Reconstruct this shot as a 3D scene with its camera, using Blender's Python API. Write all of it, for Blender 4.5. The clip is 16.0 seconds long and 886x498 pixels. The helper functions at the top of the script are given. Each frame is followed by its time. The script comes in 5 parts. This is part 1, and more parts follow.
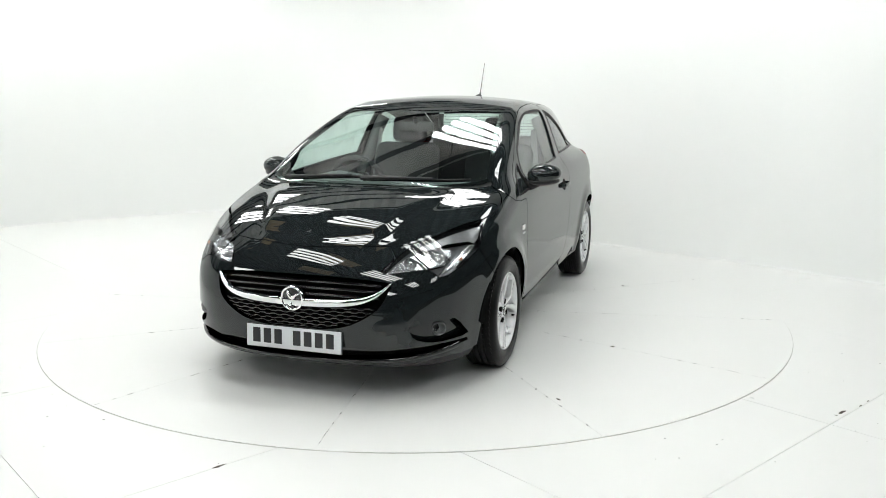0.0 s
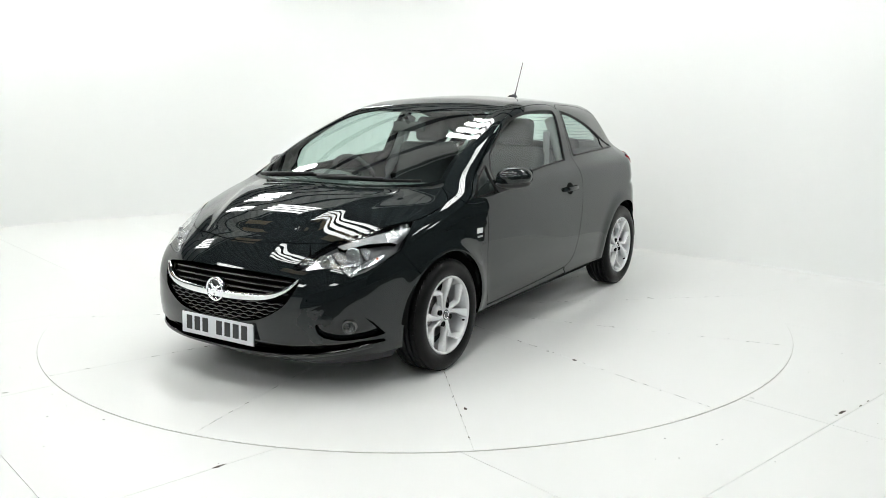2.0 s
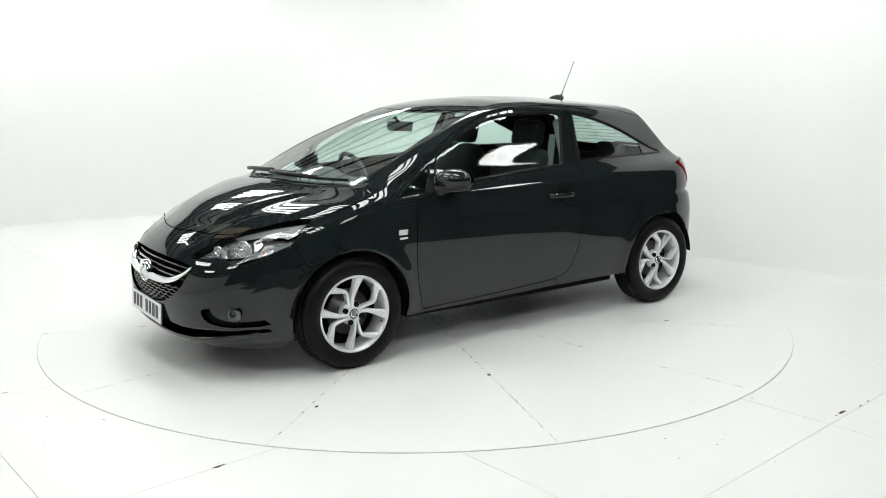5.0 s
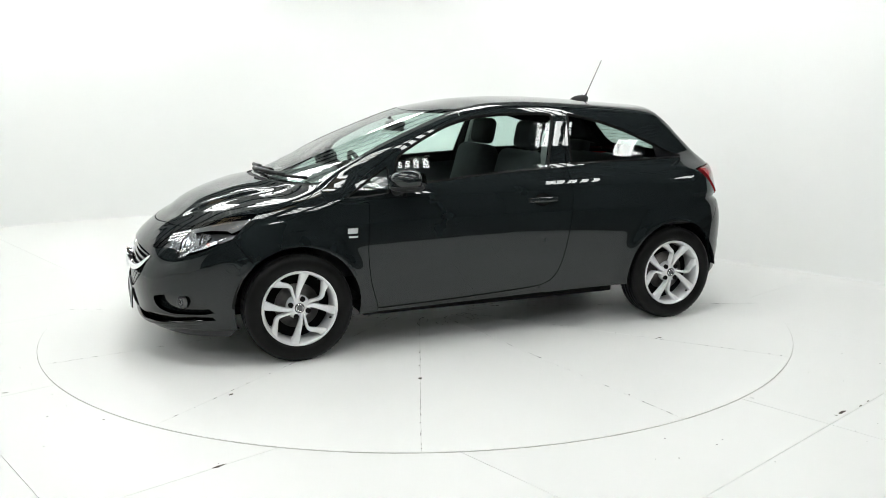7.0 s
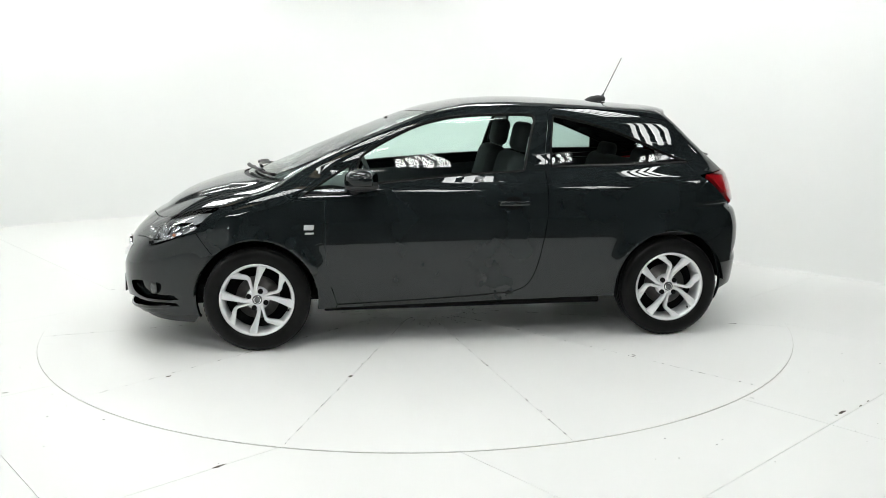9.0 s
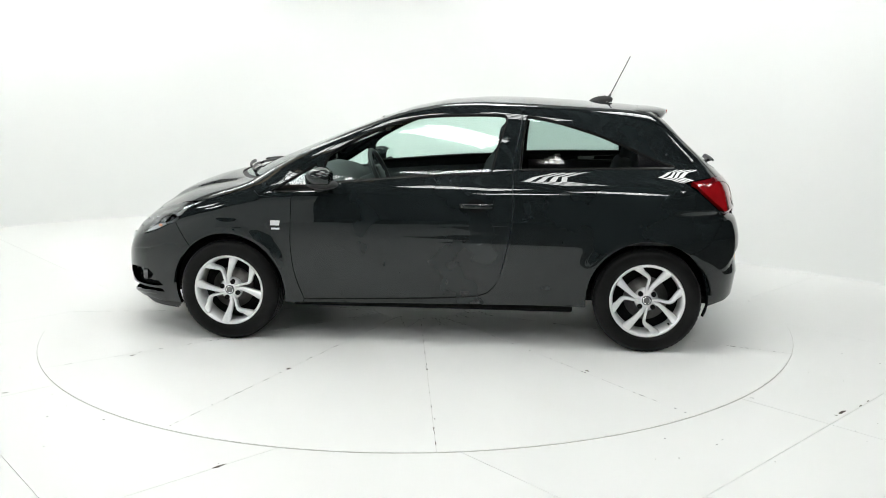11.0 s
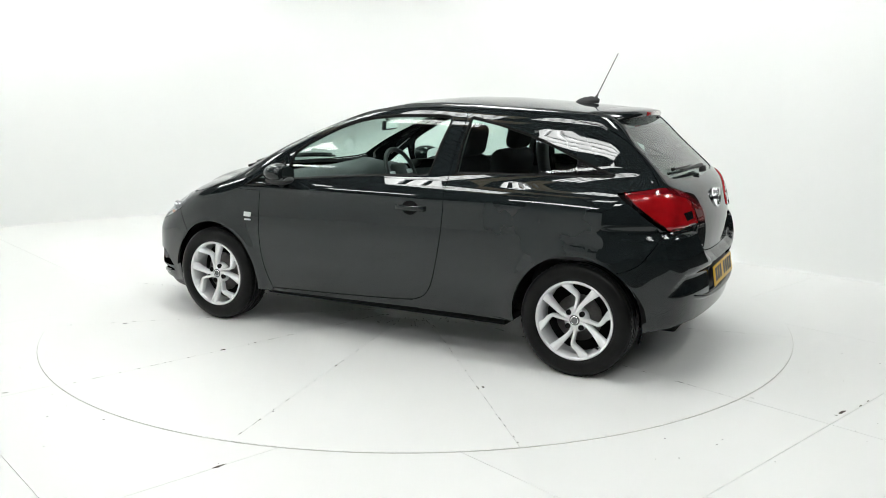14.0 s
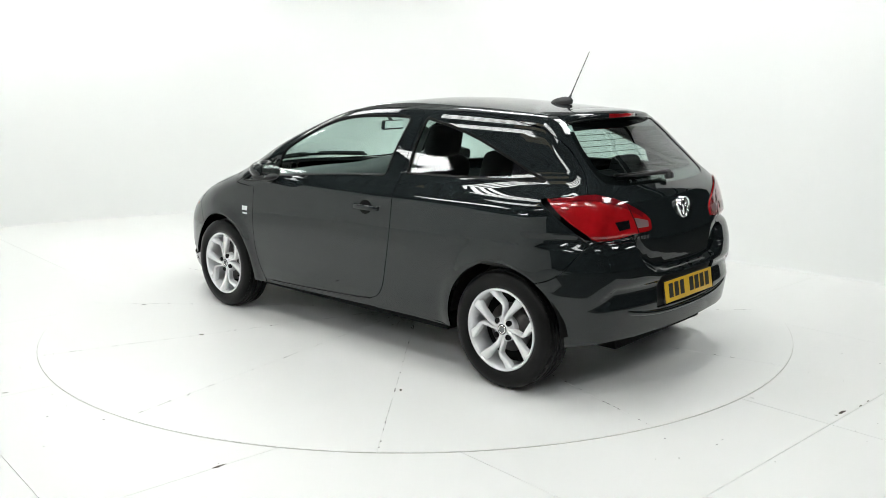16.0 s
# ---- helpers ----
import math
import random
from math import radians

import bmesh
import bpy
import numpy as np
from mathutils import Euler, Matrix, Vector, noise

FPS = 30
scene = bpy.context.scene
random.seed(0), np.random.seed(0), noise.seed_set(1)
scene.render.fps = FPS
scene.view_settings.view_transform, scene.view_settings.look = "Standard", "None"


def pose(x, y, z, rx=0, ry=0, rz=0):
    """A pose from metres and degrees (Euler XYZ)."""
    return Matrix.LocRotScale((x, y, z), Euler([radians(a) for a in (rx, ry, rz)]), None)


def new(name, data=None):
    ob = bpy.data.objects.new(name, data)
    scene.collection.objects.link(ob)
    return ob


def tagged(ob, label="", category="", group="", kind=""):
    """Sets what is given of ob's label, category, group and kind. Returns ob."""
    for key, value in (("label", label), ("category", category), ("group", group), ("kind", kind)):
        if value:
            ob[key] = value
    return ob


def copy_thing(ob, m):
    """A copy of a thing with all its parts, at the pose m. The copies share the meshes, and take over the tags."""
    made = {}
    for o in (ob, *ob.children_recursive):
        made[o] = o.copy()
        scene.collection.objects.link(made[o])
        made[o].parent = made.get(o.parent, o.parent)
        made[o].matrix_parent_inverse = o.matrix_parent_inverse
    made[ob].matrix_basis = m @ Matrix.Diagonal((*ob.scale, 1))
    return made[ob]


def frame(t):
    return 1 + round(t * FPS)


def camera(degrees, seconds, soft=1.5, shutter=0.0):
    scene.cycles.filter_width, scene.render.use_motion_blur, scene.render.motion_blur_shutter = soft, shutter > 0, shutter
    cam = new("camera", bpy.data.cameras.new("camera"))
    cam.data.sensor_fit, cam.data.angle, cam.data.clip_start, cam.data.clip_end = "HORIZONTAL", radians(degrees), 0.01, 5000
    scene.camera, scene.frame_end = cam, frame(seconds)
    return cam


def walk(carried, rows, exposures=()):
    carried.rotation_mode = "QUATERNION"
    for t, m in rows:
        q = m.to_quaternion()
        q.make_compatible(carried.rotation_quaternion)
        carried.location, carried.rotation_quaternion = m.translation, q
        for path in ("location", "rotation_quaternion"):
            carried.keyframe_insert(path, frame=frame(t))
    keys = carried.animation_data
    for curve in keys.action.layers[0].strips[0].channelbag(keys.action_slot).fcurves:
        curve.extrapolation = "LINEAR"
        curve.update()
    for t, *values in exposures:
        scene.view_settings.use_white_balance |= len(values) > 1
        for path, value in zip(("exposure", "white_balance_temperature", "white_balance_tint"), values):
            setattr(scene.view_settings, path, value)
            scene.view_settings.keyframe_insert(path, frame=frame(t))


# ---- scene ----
from mathutils.geometry import delaunay_2d_cdt

# ---- camera, which stands still ----
cam = camera(55.14, 16.0, 0.9)
EYE = pose(0.0, -5.848, 1.525, 79.24, 0.09, -1.66)
walk(cam, [(0.0, EYE), (16.0, EYE)])


# ---- light and exposure: lamps under a dark hall roof, no daylight ----
world = bpy.data.worlds.new("hall_air")
scene.world = world
world.use_nodes = True
world.node_tree.nodes["Background"].inputs[0].default_value = (0.9, 0.95, 1.0, 1)
world.node_tree.nodes["Background"].inputs[1].default_value = 0.03
TUBE_POWER = 14.4


# ---- materials ----
def mat(name, color, rough=0.5, metal=0.0, coat=0.0, var=0.06, scale=6.0, bump=0.0, bump_scale=200.0, emit=None, power=0.0, ior=1.45, spec=0.5, rvar=0.0):
    m = bpy.data.materials.new(name)
    m.use_nodes = True
    nt = m.node_tree
    b = nt.nodes["Principled BSDF"]
    b.inputs["Roughness"].default_value = rough
    b.inputs["Metallic"].default_value = metal
    b.inputs["Coat Weight"].default_value = coat
    b.inputs["Coat Roughness"].default_value = 0.02
    b.inputs["IOR"].default_value = ior
    b.inputs["Specular IOR Level"].default_value = spec
    b.inputs["Base Color"].default_value = (*color, 1)
    tc = nt.nodes.new("ShaderNodeTexCoord")
    if var:
        n1 = nt.nodes.new("ShaderNodeTexNoise")
        n1.inputs["Scale"].default_value = scale
        n1.inputs["Detail"].default_value = 6
        nt.links.new(tc.outputs["Object"], n1.inputs["Vector"])
        mr = nt.nodes.new("ShaderNodeMapRange")
        mr.inputs["To Min"].default_value = 1 - var * 2
        mr.inputs["To Max"].default_value = 1 + var * 2
        nt.links.new(n1.outputs["Fac"], mr.inputs["Value"])
        mx = nt.nodes.new("ShaderNodeVectorMath")
        mx.operation = "SCALE"
        mx.inputs[0].default_value = color
        nt.links.new(mr.outputs[0], mx.inputs["Scale"])
        nt.links.new(mx.outputs[0], b.inputs["Base Color"])
        if rvar:
            m2 = nt.nodes.new("ShaderNodeMapRange")
            m2.inputs["To Min"].default_value = max(rough - rvar, 0)
            m2.inputs["To Max"].default_value = rough + rvar
            nt.links.new(n1.outputs["Fac"], m2.inputs["Value"])
            nt.links.new(m2.outputs[0], b.inputs["Roughness"])
    if bump:
        n2 = nt.nodes.new("ShaderNodeTexNoise")
        n2.inputs["Scale"].default_value = bump_scale
        n2.inputs["Detail"].default_value = 4
        nt.links.new(tc.outputs["Object"], n2.inputs["Vector"])
        bp = nt.nodes.new("ShaderNodeBump")
        bp.inputs["Strength"].default_value = bump
        bp.inputs["Distance"].default_value = 0.002
        nt.links.new(n2.outputs["Fac"], bp.inputs["Height"])
        nt.links.new(bp.outputs[0], b.inputs["Normal"])
    if emit:
        b.inputs["Emission Color"].default_value = (*emit, 1)
        b.inputs["Emission Strength"].default_value = power
    return m


def glass_mat(name, tint, gloss=0.065, rough=0.0):
    m = bpy.data.materials.new(name)
    m.use_nodes = True
    nt = m.node_tree
    nt.nodes.clear()
    out = nt.nodes.new("ShaderNodeOutputMaterial")
    tr = nt.nodes.new("ShaderNodeBsdfTransparent")
    tr.inputs[0].default_value = (*tint, 1)
    gl = nt.nodes.new("ShaderNodeBsdfGlossy")
    gl.inputs["Roughness"].default_value = rough
    lw = nt.nodes.new("ShaderNodeLayerWeight")
    lw.inputs["Blend"].default_value = 0.5
    pw = nt.nodes.new("ShaderNodeMath")
    pw.operation = "POWER"
    pw.inputs[1].default_value = 4.0
    nt.links.new(lw.outputs["Facing"], pw.inputs[0])
    fr = nt.nodes.new("ShaderNodeMapRange")
    fr.inputs["To Min"].default_value = gloss
    fr.inputs["To Max"].default_value = 0.95
    nt.links.new(pw.outputs[0], fr.inputs["Value"])
    mx = nt.nodes.new("ShaderNodeMixShader")
    nt.links.new(fr.outputs[0], mx.inputs[0])
    nt.links.new(tr.outputs[0], mx.inputs[1])
    nt.links.new(gl.outputs[0], mx.inputs[2])
    nt.links.new(mx.outputs[0], out.inputs[0])
    return m


def paint_mat():
    """Black metallic car paint: fine flake under a clear coat, with faint dust."""
    m = mat("black_paint", (0.0118, 0.0155, 0.0164), 0.45, 0.0, 1.0, 0.10, 3.0, spec=0.0)
    nt = m.node_tree
    b = nt.nodes["Principled BSDF"]
    b.inputs["Coat IOR"].default_value = 1.52
    tc = nt.nodes.new("ShaderNodeTexCoord")
    v = nt.nodes.new("ShaderNodeTexNoise")
    v.inputs["Scale"].default_value = 14.0
    v.inputs["Detail"].default_value = 8
    nt.links.new(tc.outputs["Object"], v.inputs["Vector"])
    r = nt.nodes.new("ShaderNodeMapRange")
    r.inputs["From Min"].default_value = 0.35
    r.inputs["From Max"].default_value = 0.75
    r.inputs["To Min"].default_value = 0.004
    r.inputs["To Max"].default_value = 0.022
    nt.links.new(v.outputs["Fac"], r.inputs["Value"])
    nt.links.new(r.outputs[0], b.inputs["Coat Roughness"])
    wv = nt.nodes.new("ShaderNodeTexNoise")
    wv.inputs["Scale"].default_value = 7.0
    wv.inputs["Detail"].default_value = 3
    nt.links.new(tc.outputs["Object"], wv.inputs["Vector"])
    bp = nt.nodes.new("ShaderNodeBump")
    bp.inputs["Strength"].default_value = 1.0
    bp.inputs["Distance"].default_value = 0.0003
    nt.links.new(wv.outputs["Fac"], bp.inputs["Height"])
    nt.links.new(bp.outputs[0], b.inputs["Coat Normal"])
    return m


PAINT = paint_mat()
BLACK_GLOSS = mat("gloss_black_trim", (0.006, 0.006, 0.007), 0.12, coat=0.5, var=0.05)
PLASTIC = mat("black_plastic", (0.018, 0.018, 0.019), 0.45, var=0.12, scale=30, bump=0.15, bump_scale=900)
DARK = mat("matt_dark", (0.006, 0.006, 0.006), 0.8, var=0.2, scale=8, spec=0.1)
STRIP = mat("rubber_strip", (0.005, 0.005, 0.005), 0.35, var=0.1, scale=30, spec=0.15)
RUBBER = mat("tyre_rubber", (0.007, 0.007, 0.007), 0.33, spec=0.16, var=0.25, scale=12, bump=0.25, bump_scale=350)
ALLOY = mat("silver_alloy", (0.80, 0.81, 0.82), 0.27, metal=0.25, coat=1.0, var=0.04, scale=40)
STEEL = mat("brake_steel", (0.14, 0.135, 0.13), 0.4, metal=1.0, var=0.15, scale=50)
CHROME = mat("chrome", (0.86, 0.87, 0.88), 0.06, metal=1.0, var=0.0)
REFLECTOR = mat("lamp_reflector", (0.68, 0.69, 0.70), 0.20, metal=0.75, var=0.05, scale=30, bump=0.5, bump_scale=40)
GLASS = glass_mat("window_glass", (0.84, 0.96, 0.92))
GLASS_DARK = glass_mat("tinted_glass", (0.68, 0.79, 0.755))
LENS = glass_mat("clear_lens", (0.96, 0.97, 0.98), 0.04)
RED_LENS = mat("red_lens", (0.36, 0.006, 0.009), 0.14, coat=1.0, var=0.4, scale=7, bump=0.5, bump_scale=120)
RED_DARK = mat("dark_red_lens", (0.16, 0.004, 0.008), 0.10, coat=1.0, var=0.1, scale=25)
SMOKE_LENS = mat("smoked_lens", (0.22, 0.15, 0.15), 0.12, coat=1.0, var=0.1)
AMBER = mat("amber_lens", (0.55, 0.20, 0.10), 0.2, coat=0.8, var=0.1)
PLATE_WHITE = mat("plate_white", (0.72, 0.74, 0.76), 0.35, var=0.03)
PLATE_YELLOW = mat("plate_yellow", (0.75, 0.47, 0.035), 0.35, var=0.03)
INK = mat("plate_ink", (0.02, 0.02, 0.022), 0.4, var=0.05)
CLOTH = mat("seat_cloth", (0.035, 0.036, 0.039), 0.9, var=0.12, scale=25, bump=0.12, bump_scale=300)
DASH = mat("dash_plastic", (0.065, 0.067, 0.07), 0.5, var=0.1, scale=30, bump=0.2, bump_scale=700)
HEADLINER = mat("headliner_cloth", (0.42, 0.43, 0.42), 0.9, var=0.06)
LAMP_SILVER = mat("lamp_silver", (0.22, 0.225, 0.23), 0.25, metal=0.6, var=0.15, scale=30)
MIRROR = mat("mirror_glass", (0.85, 0.88, 0.88), 0.01, metal=1.0, var=0.0)
FLOOR_WHITE = mat("floor_white_paint", (0.80, 0.805, 0.79), 0.42, var=0.012, scale=1.3, bump=0.08, bump_scale=60, rvar=0.10)
DISC_WHITE = mat("turntable_white_paint", (0.80, 0.805, 0.79), 0.40, var=0.014, scale=1.7, bump=0.08, bump_scale=60, rvar=0.10)
WALL_WHITE = mat("wall_white_paint", (0.80, 0.81, 0.80), 0.6, var=0.012, scale=0.8, bump=0.05, bump_scale=40)
RING = mat("worn_seal", (0.58, 0.57, 0.54), 0.9, var=0.3, scale=5)
GREY_STRAP = mat("grey_webbing", (0.22, 0.22, 0.22), 0.8, var=0.1, scale=80)
CHIP = mat("chipped_paint", (0.07, 0.06, 0.05), 0.9, var=0.3, scale=40)
ROOFING = mat("hall_roof_sheet", (0.55, 0.40, 0.24), 0.7, var=0.25, scale=1.5)
ROOF_PALE = mat("pale_roof_sheet", (0.78, 0.78, 0.76), 0.6, var=0.05, scale=1.5)
TRIM_GREY = mat("grey_cabin_trim", (0.30, 0.305, 0.30), 0.7, var=0.06, scale=20)
HALL = mat("hall_wall_sheet", (0.035, 0.036, 0.039), 0.9, var=0.2, scale=1.0, spec=0.08)
CONCRETE = mat("hall_concrete", (0.055, 0.053, 0.05), 0.9, var=0.25, scale=2.0, spec=0.08)
TUBE = mat("lamp_tube_glow", (0.9, 0.9, 0.9), 0.4, var=0.0, emit=(0.975, 1.0, 0.980), power=TUBE_POWER)
LAMP_WHITE = mat("lamp_housing", (0.7, 0.7, 0.7), 0.5, var=0.04)


# ---- mesh helpers ----
def mesh_ob(name, verts, faces, material, parent=None, label="", smooth=True, normals=None, mats=None):
    me = bpy.data.meshes.new(name)
    me.from_pydata([tuple(map(float, v)) for v in verts], [], [tuple(map(int, f)) for f in faces])
    me.materials.append(material)
    for m in mats or []:
        me.materials.append(m)
    me.polygons.foreach_set("use_smooth", [smooth] * len(me.polygons))
    me.update()
    if normals is not None:
        me.normals_split_custom_set_from_vertices([tuple(map(float, n)) for n in normals])
    ob = new(name, me)
    ob.parent = parent
    if label:
        tagged(ob, label)
    return ob


def part(name, bm, material, parent, label="", smooth=True):
    """Links a bmesh as one mesh object under a thing or under a part."""
    me = bpy.data.meshes.new(name)
    bm.normal_update()
    bm.to_mesh(me)
    bm.free()
    me.materials.append(material)
    me.polygons.foreach_set("use_smooth", [smooth] * len(me.polygons))
    ob = new(name, me)
    ob.parent = parent
    if label:
        tagged(ob, label)
    return ob


def box(bm, size, m=None, bevel=0.0, seg=2):
    r = bmesh.ops.create_cube(bm, size=1.0)
    vs = r["verts"]
    for v in vs:
        v.co = Vector((v.co.x * size[0], v.co.y * size[1], v.co.z * size[2]))
    if bevel:
        es = list({e for v in vs for e in v.link_edges})
        rb = bmesh.ops.bevel(bm, geom=es, offset=bevel, segments=seg, profile=0.5, affect="EDGES")
        vs = list({v for f in rb["faces"] for v in f.verts} | {v for v in vs if v.is_valid})
    if m is not None:
        bmesh.ops.transform(bm, matrix=m, verts=vs)
    return vs


def tube(bm, path, radius, sides=10, ends=True):
    """A round bar along a list of points."""
    pts = [Vector(p) for p in path]
    rings = []
    for i, p in enumerate(pts):
        d = (pts[min(i + 1, len(pts) - 1)] - pts[max(i - 1, 0)]).normalized()
        a = d.orthogonal().normalized() if abs(d.z) > 0.99 else d.cross(Vector((0, 0, 1))).normalized()
        b = d.cross(a)
        r = radius[i] if isinstance(radius, (list, tuple)) else radius
        rings.append([bm.verts.new(p + r * (math.cos(2 * math.pi * k / sides) * a + math.sin(2 * math.pi * k / sides) * b)) for k in range(sides)])
    for r0, r1 in zip(rings, rings[1:]):
        for k in range(sides):
            bm.faces.new((r0[k], r0[(k + 1) % sides], r1[(k + 1) % sides], r1[k]))
    if ends:
        bm.faces.new(rings[0][::-1])
        bm.faces.new(rings[-1])


def lathe(bm, profile, n=64, axis="Y", closed=False):
    """Turns (radius, along) pairs about an axis."""
    rings = []
    for k in range(n):
        a = 2 * math.pi * k / n
        ring = []
        for r, h in profile:
            if axis == "Y":
                ring.append(bm.verts.new((r * math.cos(a), h, r * math.sin(a))))
            elif axis == "X":
                ring.append(bm.verts.new((h, r * math.cos(a), r * math.sin(a))))
            else:
                ring.append(bm.verts.new((r * math.cos(a), r * math.sin(a), h)))
        rings.append(ring)
    m = len(profile)
    for k in range(n):
        r0, r1 = rings[k], rings[(k + 1) % n]
        for i in range(m if closed else m - 1):
            j = (i + 1) % m
            bm.faces.new((r0[i], r0[j], r1[j], r1[i]))
    bmesh.ops.remove_doubles(bm, verts=bm.verts, dist=1e-5)
    bmesh.ops.recalc_face_normals(bm, faces=bm.faces)


def prism(bm, outline, h0, h1, m, bevel=0.0):
    """A plate with an outline (u, v), from h0 to h1 along w, placed by m."""
    vs0 = [bm.verts.new((u, v, h0)) for u, v in outline]
    vs1 = [bm.verts.new((u, v, h1)) for u, v in outline]
    n = len(outline)
    fs = [bm.faces.new(vs0[::-1]), bm.faces.new(vs1)]
    for k in range(n):
        fs.append(bm.faces.new((vs0[k], vs0[(k + 1) % n], vs1[(k + 1) % n], vs1[k])))
    vs = vs0 + vs1
    if bevel:
        es = [e for e in fs[1].edges]
        rb = bmesh.ops.bevel(bm, geom=es, offset=bevel, segments=2, profile=0.5, affect="EDGES")
        vs = list({v for f in rb["faces"] for v in f.verts} | {v for v in vs if v.is_valid})
    bmesh.ops.transform(bm, matrix=m, verts=[v for v in vs if v.is_valid])


# ---- car body form: one smooth solid, half widths by |y| ----
def table(pairs, soft):
    """A smooth curve through pairs, sampled every 2 mm and softened."""
    px = np.array([p[0] for p in pairs], float)
    py = np.array([p[1] for p in pairs], float)
    xs = np.arange(px[0] - 0.6, px[-1] + 0.6, 0.002)
    ys = np.interp(xs, px, py)
    k0 = (py[1] - py[0]) / (px[1] - px[0])
    k1 = (py[-1] - py[-2]) / (px[-1] - px[-2])
    ys = np.where(xs < px[0], py[0] + k0 * (xs - px[0]), ys)
    ys = np.where(xs > px[-1], py[-1] + k1 * (xs - px[-1]), ys)
    n = int(3 * soft / 0.002)
    ker = np.exp(-0.5 * (np.arange(-n, n + 1) * 0.002 / soft) ** 2)
    ker /= ker.sum()
    pad = np.concatenate([np.full(n, ys[0]), ys, np.full(n, ys[-1])])
    ys = np.convolve(pad, ker, "valid")
    return lambda v: np.interp(v, xs, ys)


HALF = 0.86
zc = table([(-2.2, 0.45), (-2.12, 0.60), (-2.08, 0.655), (-2.0, 0.715), (-1.93, 0.762), (-1.85, 0.812), (-1.70, 0.890), (-1.52, 0.950),
            (-1.40, 0.975), (-1.30, 1.0), (-1.10, 1.082), (-0.90, 1.161), (-0.70, 1.238), (-0.57, 1.288), (-0.45, 1.333), (-0.34, 1.373), (-0.2, 1.418), (0.03, 1.462),
            (0.28, 1.477), (0.53, 1.473), (0.78, 1.458), (1.04, 1.438), (1.2, 1.425), (1.40, 1.395), (1.55, 1.36)], 0.045)
crown = table([(-2.2, 0.06), (-1.4, 0.055), (-0.8, 0.02), (-0.2, 0.045), (0.5, 0.10), (1.5, 0.09)], 0.1)
y0 = table([(0.10, 0.785), (0.18, 0.805), (0.25, 0.825), (0.35, 0.850), (0.5, 0.868), (0.65, 0.873), (0.75, 0.871), (0.85, 0.865), (0.92, 0.854),
            (0.96, 0.838), (1.0, 0.806), (1.04, 0.779), (1.1, 0.759), (1.16, 0.738), (1.22, 0.715), (1.28, 0.690), (1.34, 0.662), (1.42, 0.615), (1.5, 0.53)], 0.016)
xf = table([(0.10, -1.96), (0.17, -2.03), (0.21, -2.085), (0.26, -2.11), (0.37, -2.125), (0.52, -2.12), (0.60, -2.11), (0.70, -2.06), (0.8, -1.98)], 0.02)
xr = table([(0.10, 1.70), (0.16, 1.75), (0.22, 1.80), (0.30, 1.838), (0.44, 1.858), (0.54, 1.862), (0.60, 1.864), (0.66, 1.862), (0.72, 1.848), (0.80, 1.820),
            (0.905, 1.792), (0.98, 1.765), (1.03, 1.715), (1.075, 1.660), (1.22, 1.500), (1.35, 1.375), (1.5, 1.24)], 0.018)
nrear = table([(-1, 0), (0.3, 0), (0.7, 0.018), (1.0, 0.05), (1.4, 0.115), (1.8, 0.2)], 0.1)
nfront = table([(-2.2, 0.20), (-1.6, 0.13), (-1.1, 0.04), (-0.7, 0.005), (-0.4, 0.0), (1, 0)], 0.1)
bow = table([(-2.2, 0.25), (-1.3, 0.24), (-1.05, 0.19), (-0.7, 0.09), (-0.3, 0.05), (0.4, 0.0), (1, 0)], 0.08)
upper = table([(0.5, 0.0), (0.84, 0.06), (0.93, 0.22), (1.0, 0.85), (1.05, 1.0), (1.5, 1.0)], 0.022)


def smax(a, b, k):
    h = np.maximum(k - np.abs(a - b), 0.0) / k
    return np.maximum(a, b) + h * h * k * 0.25


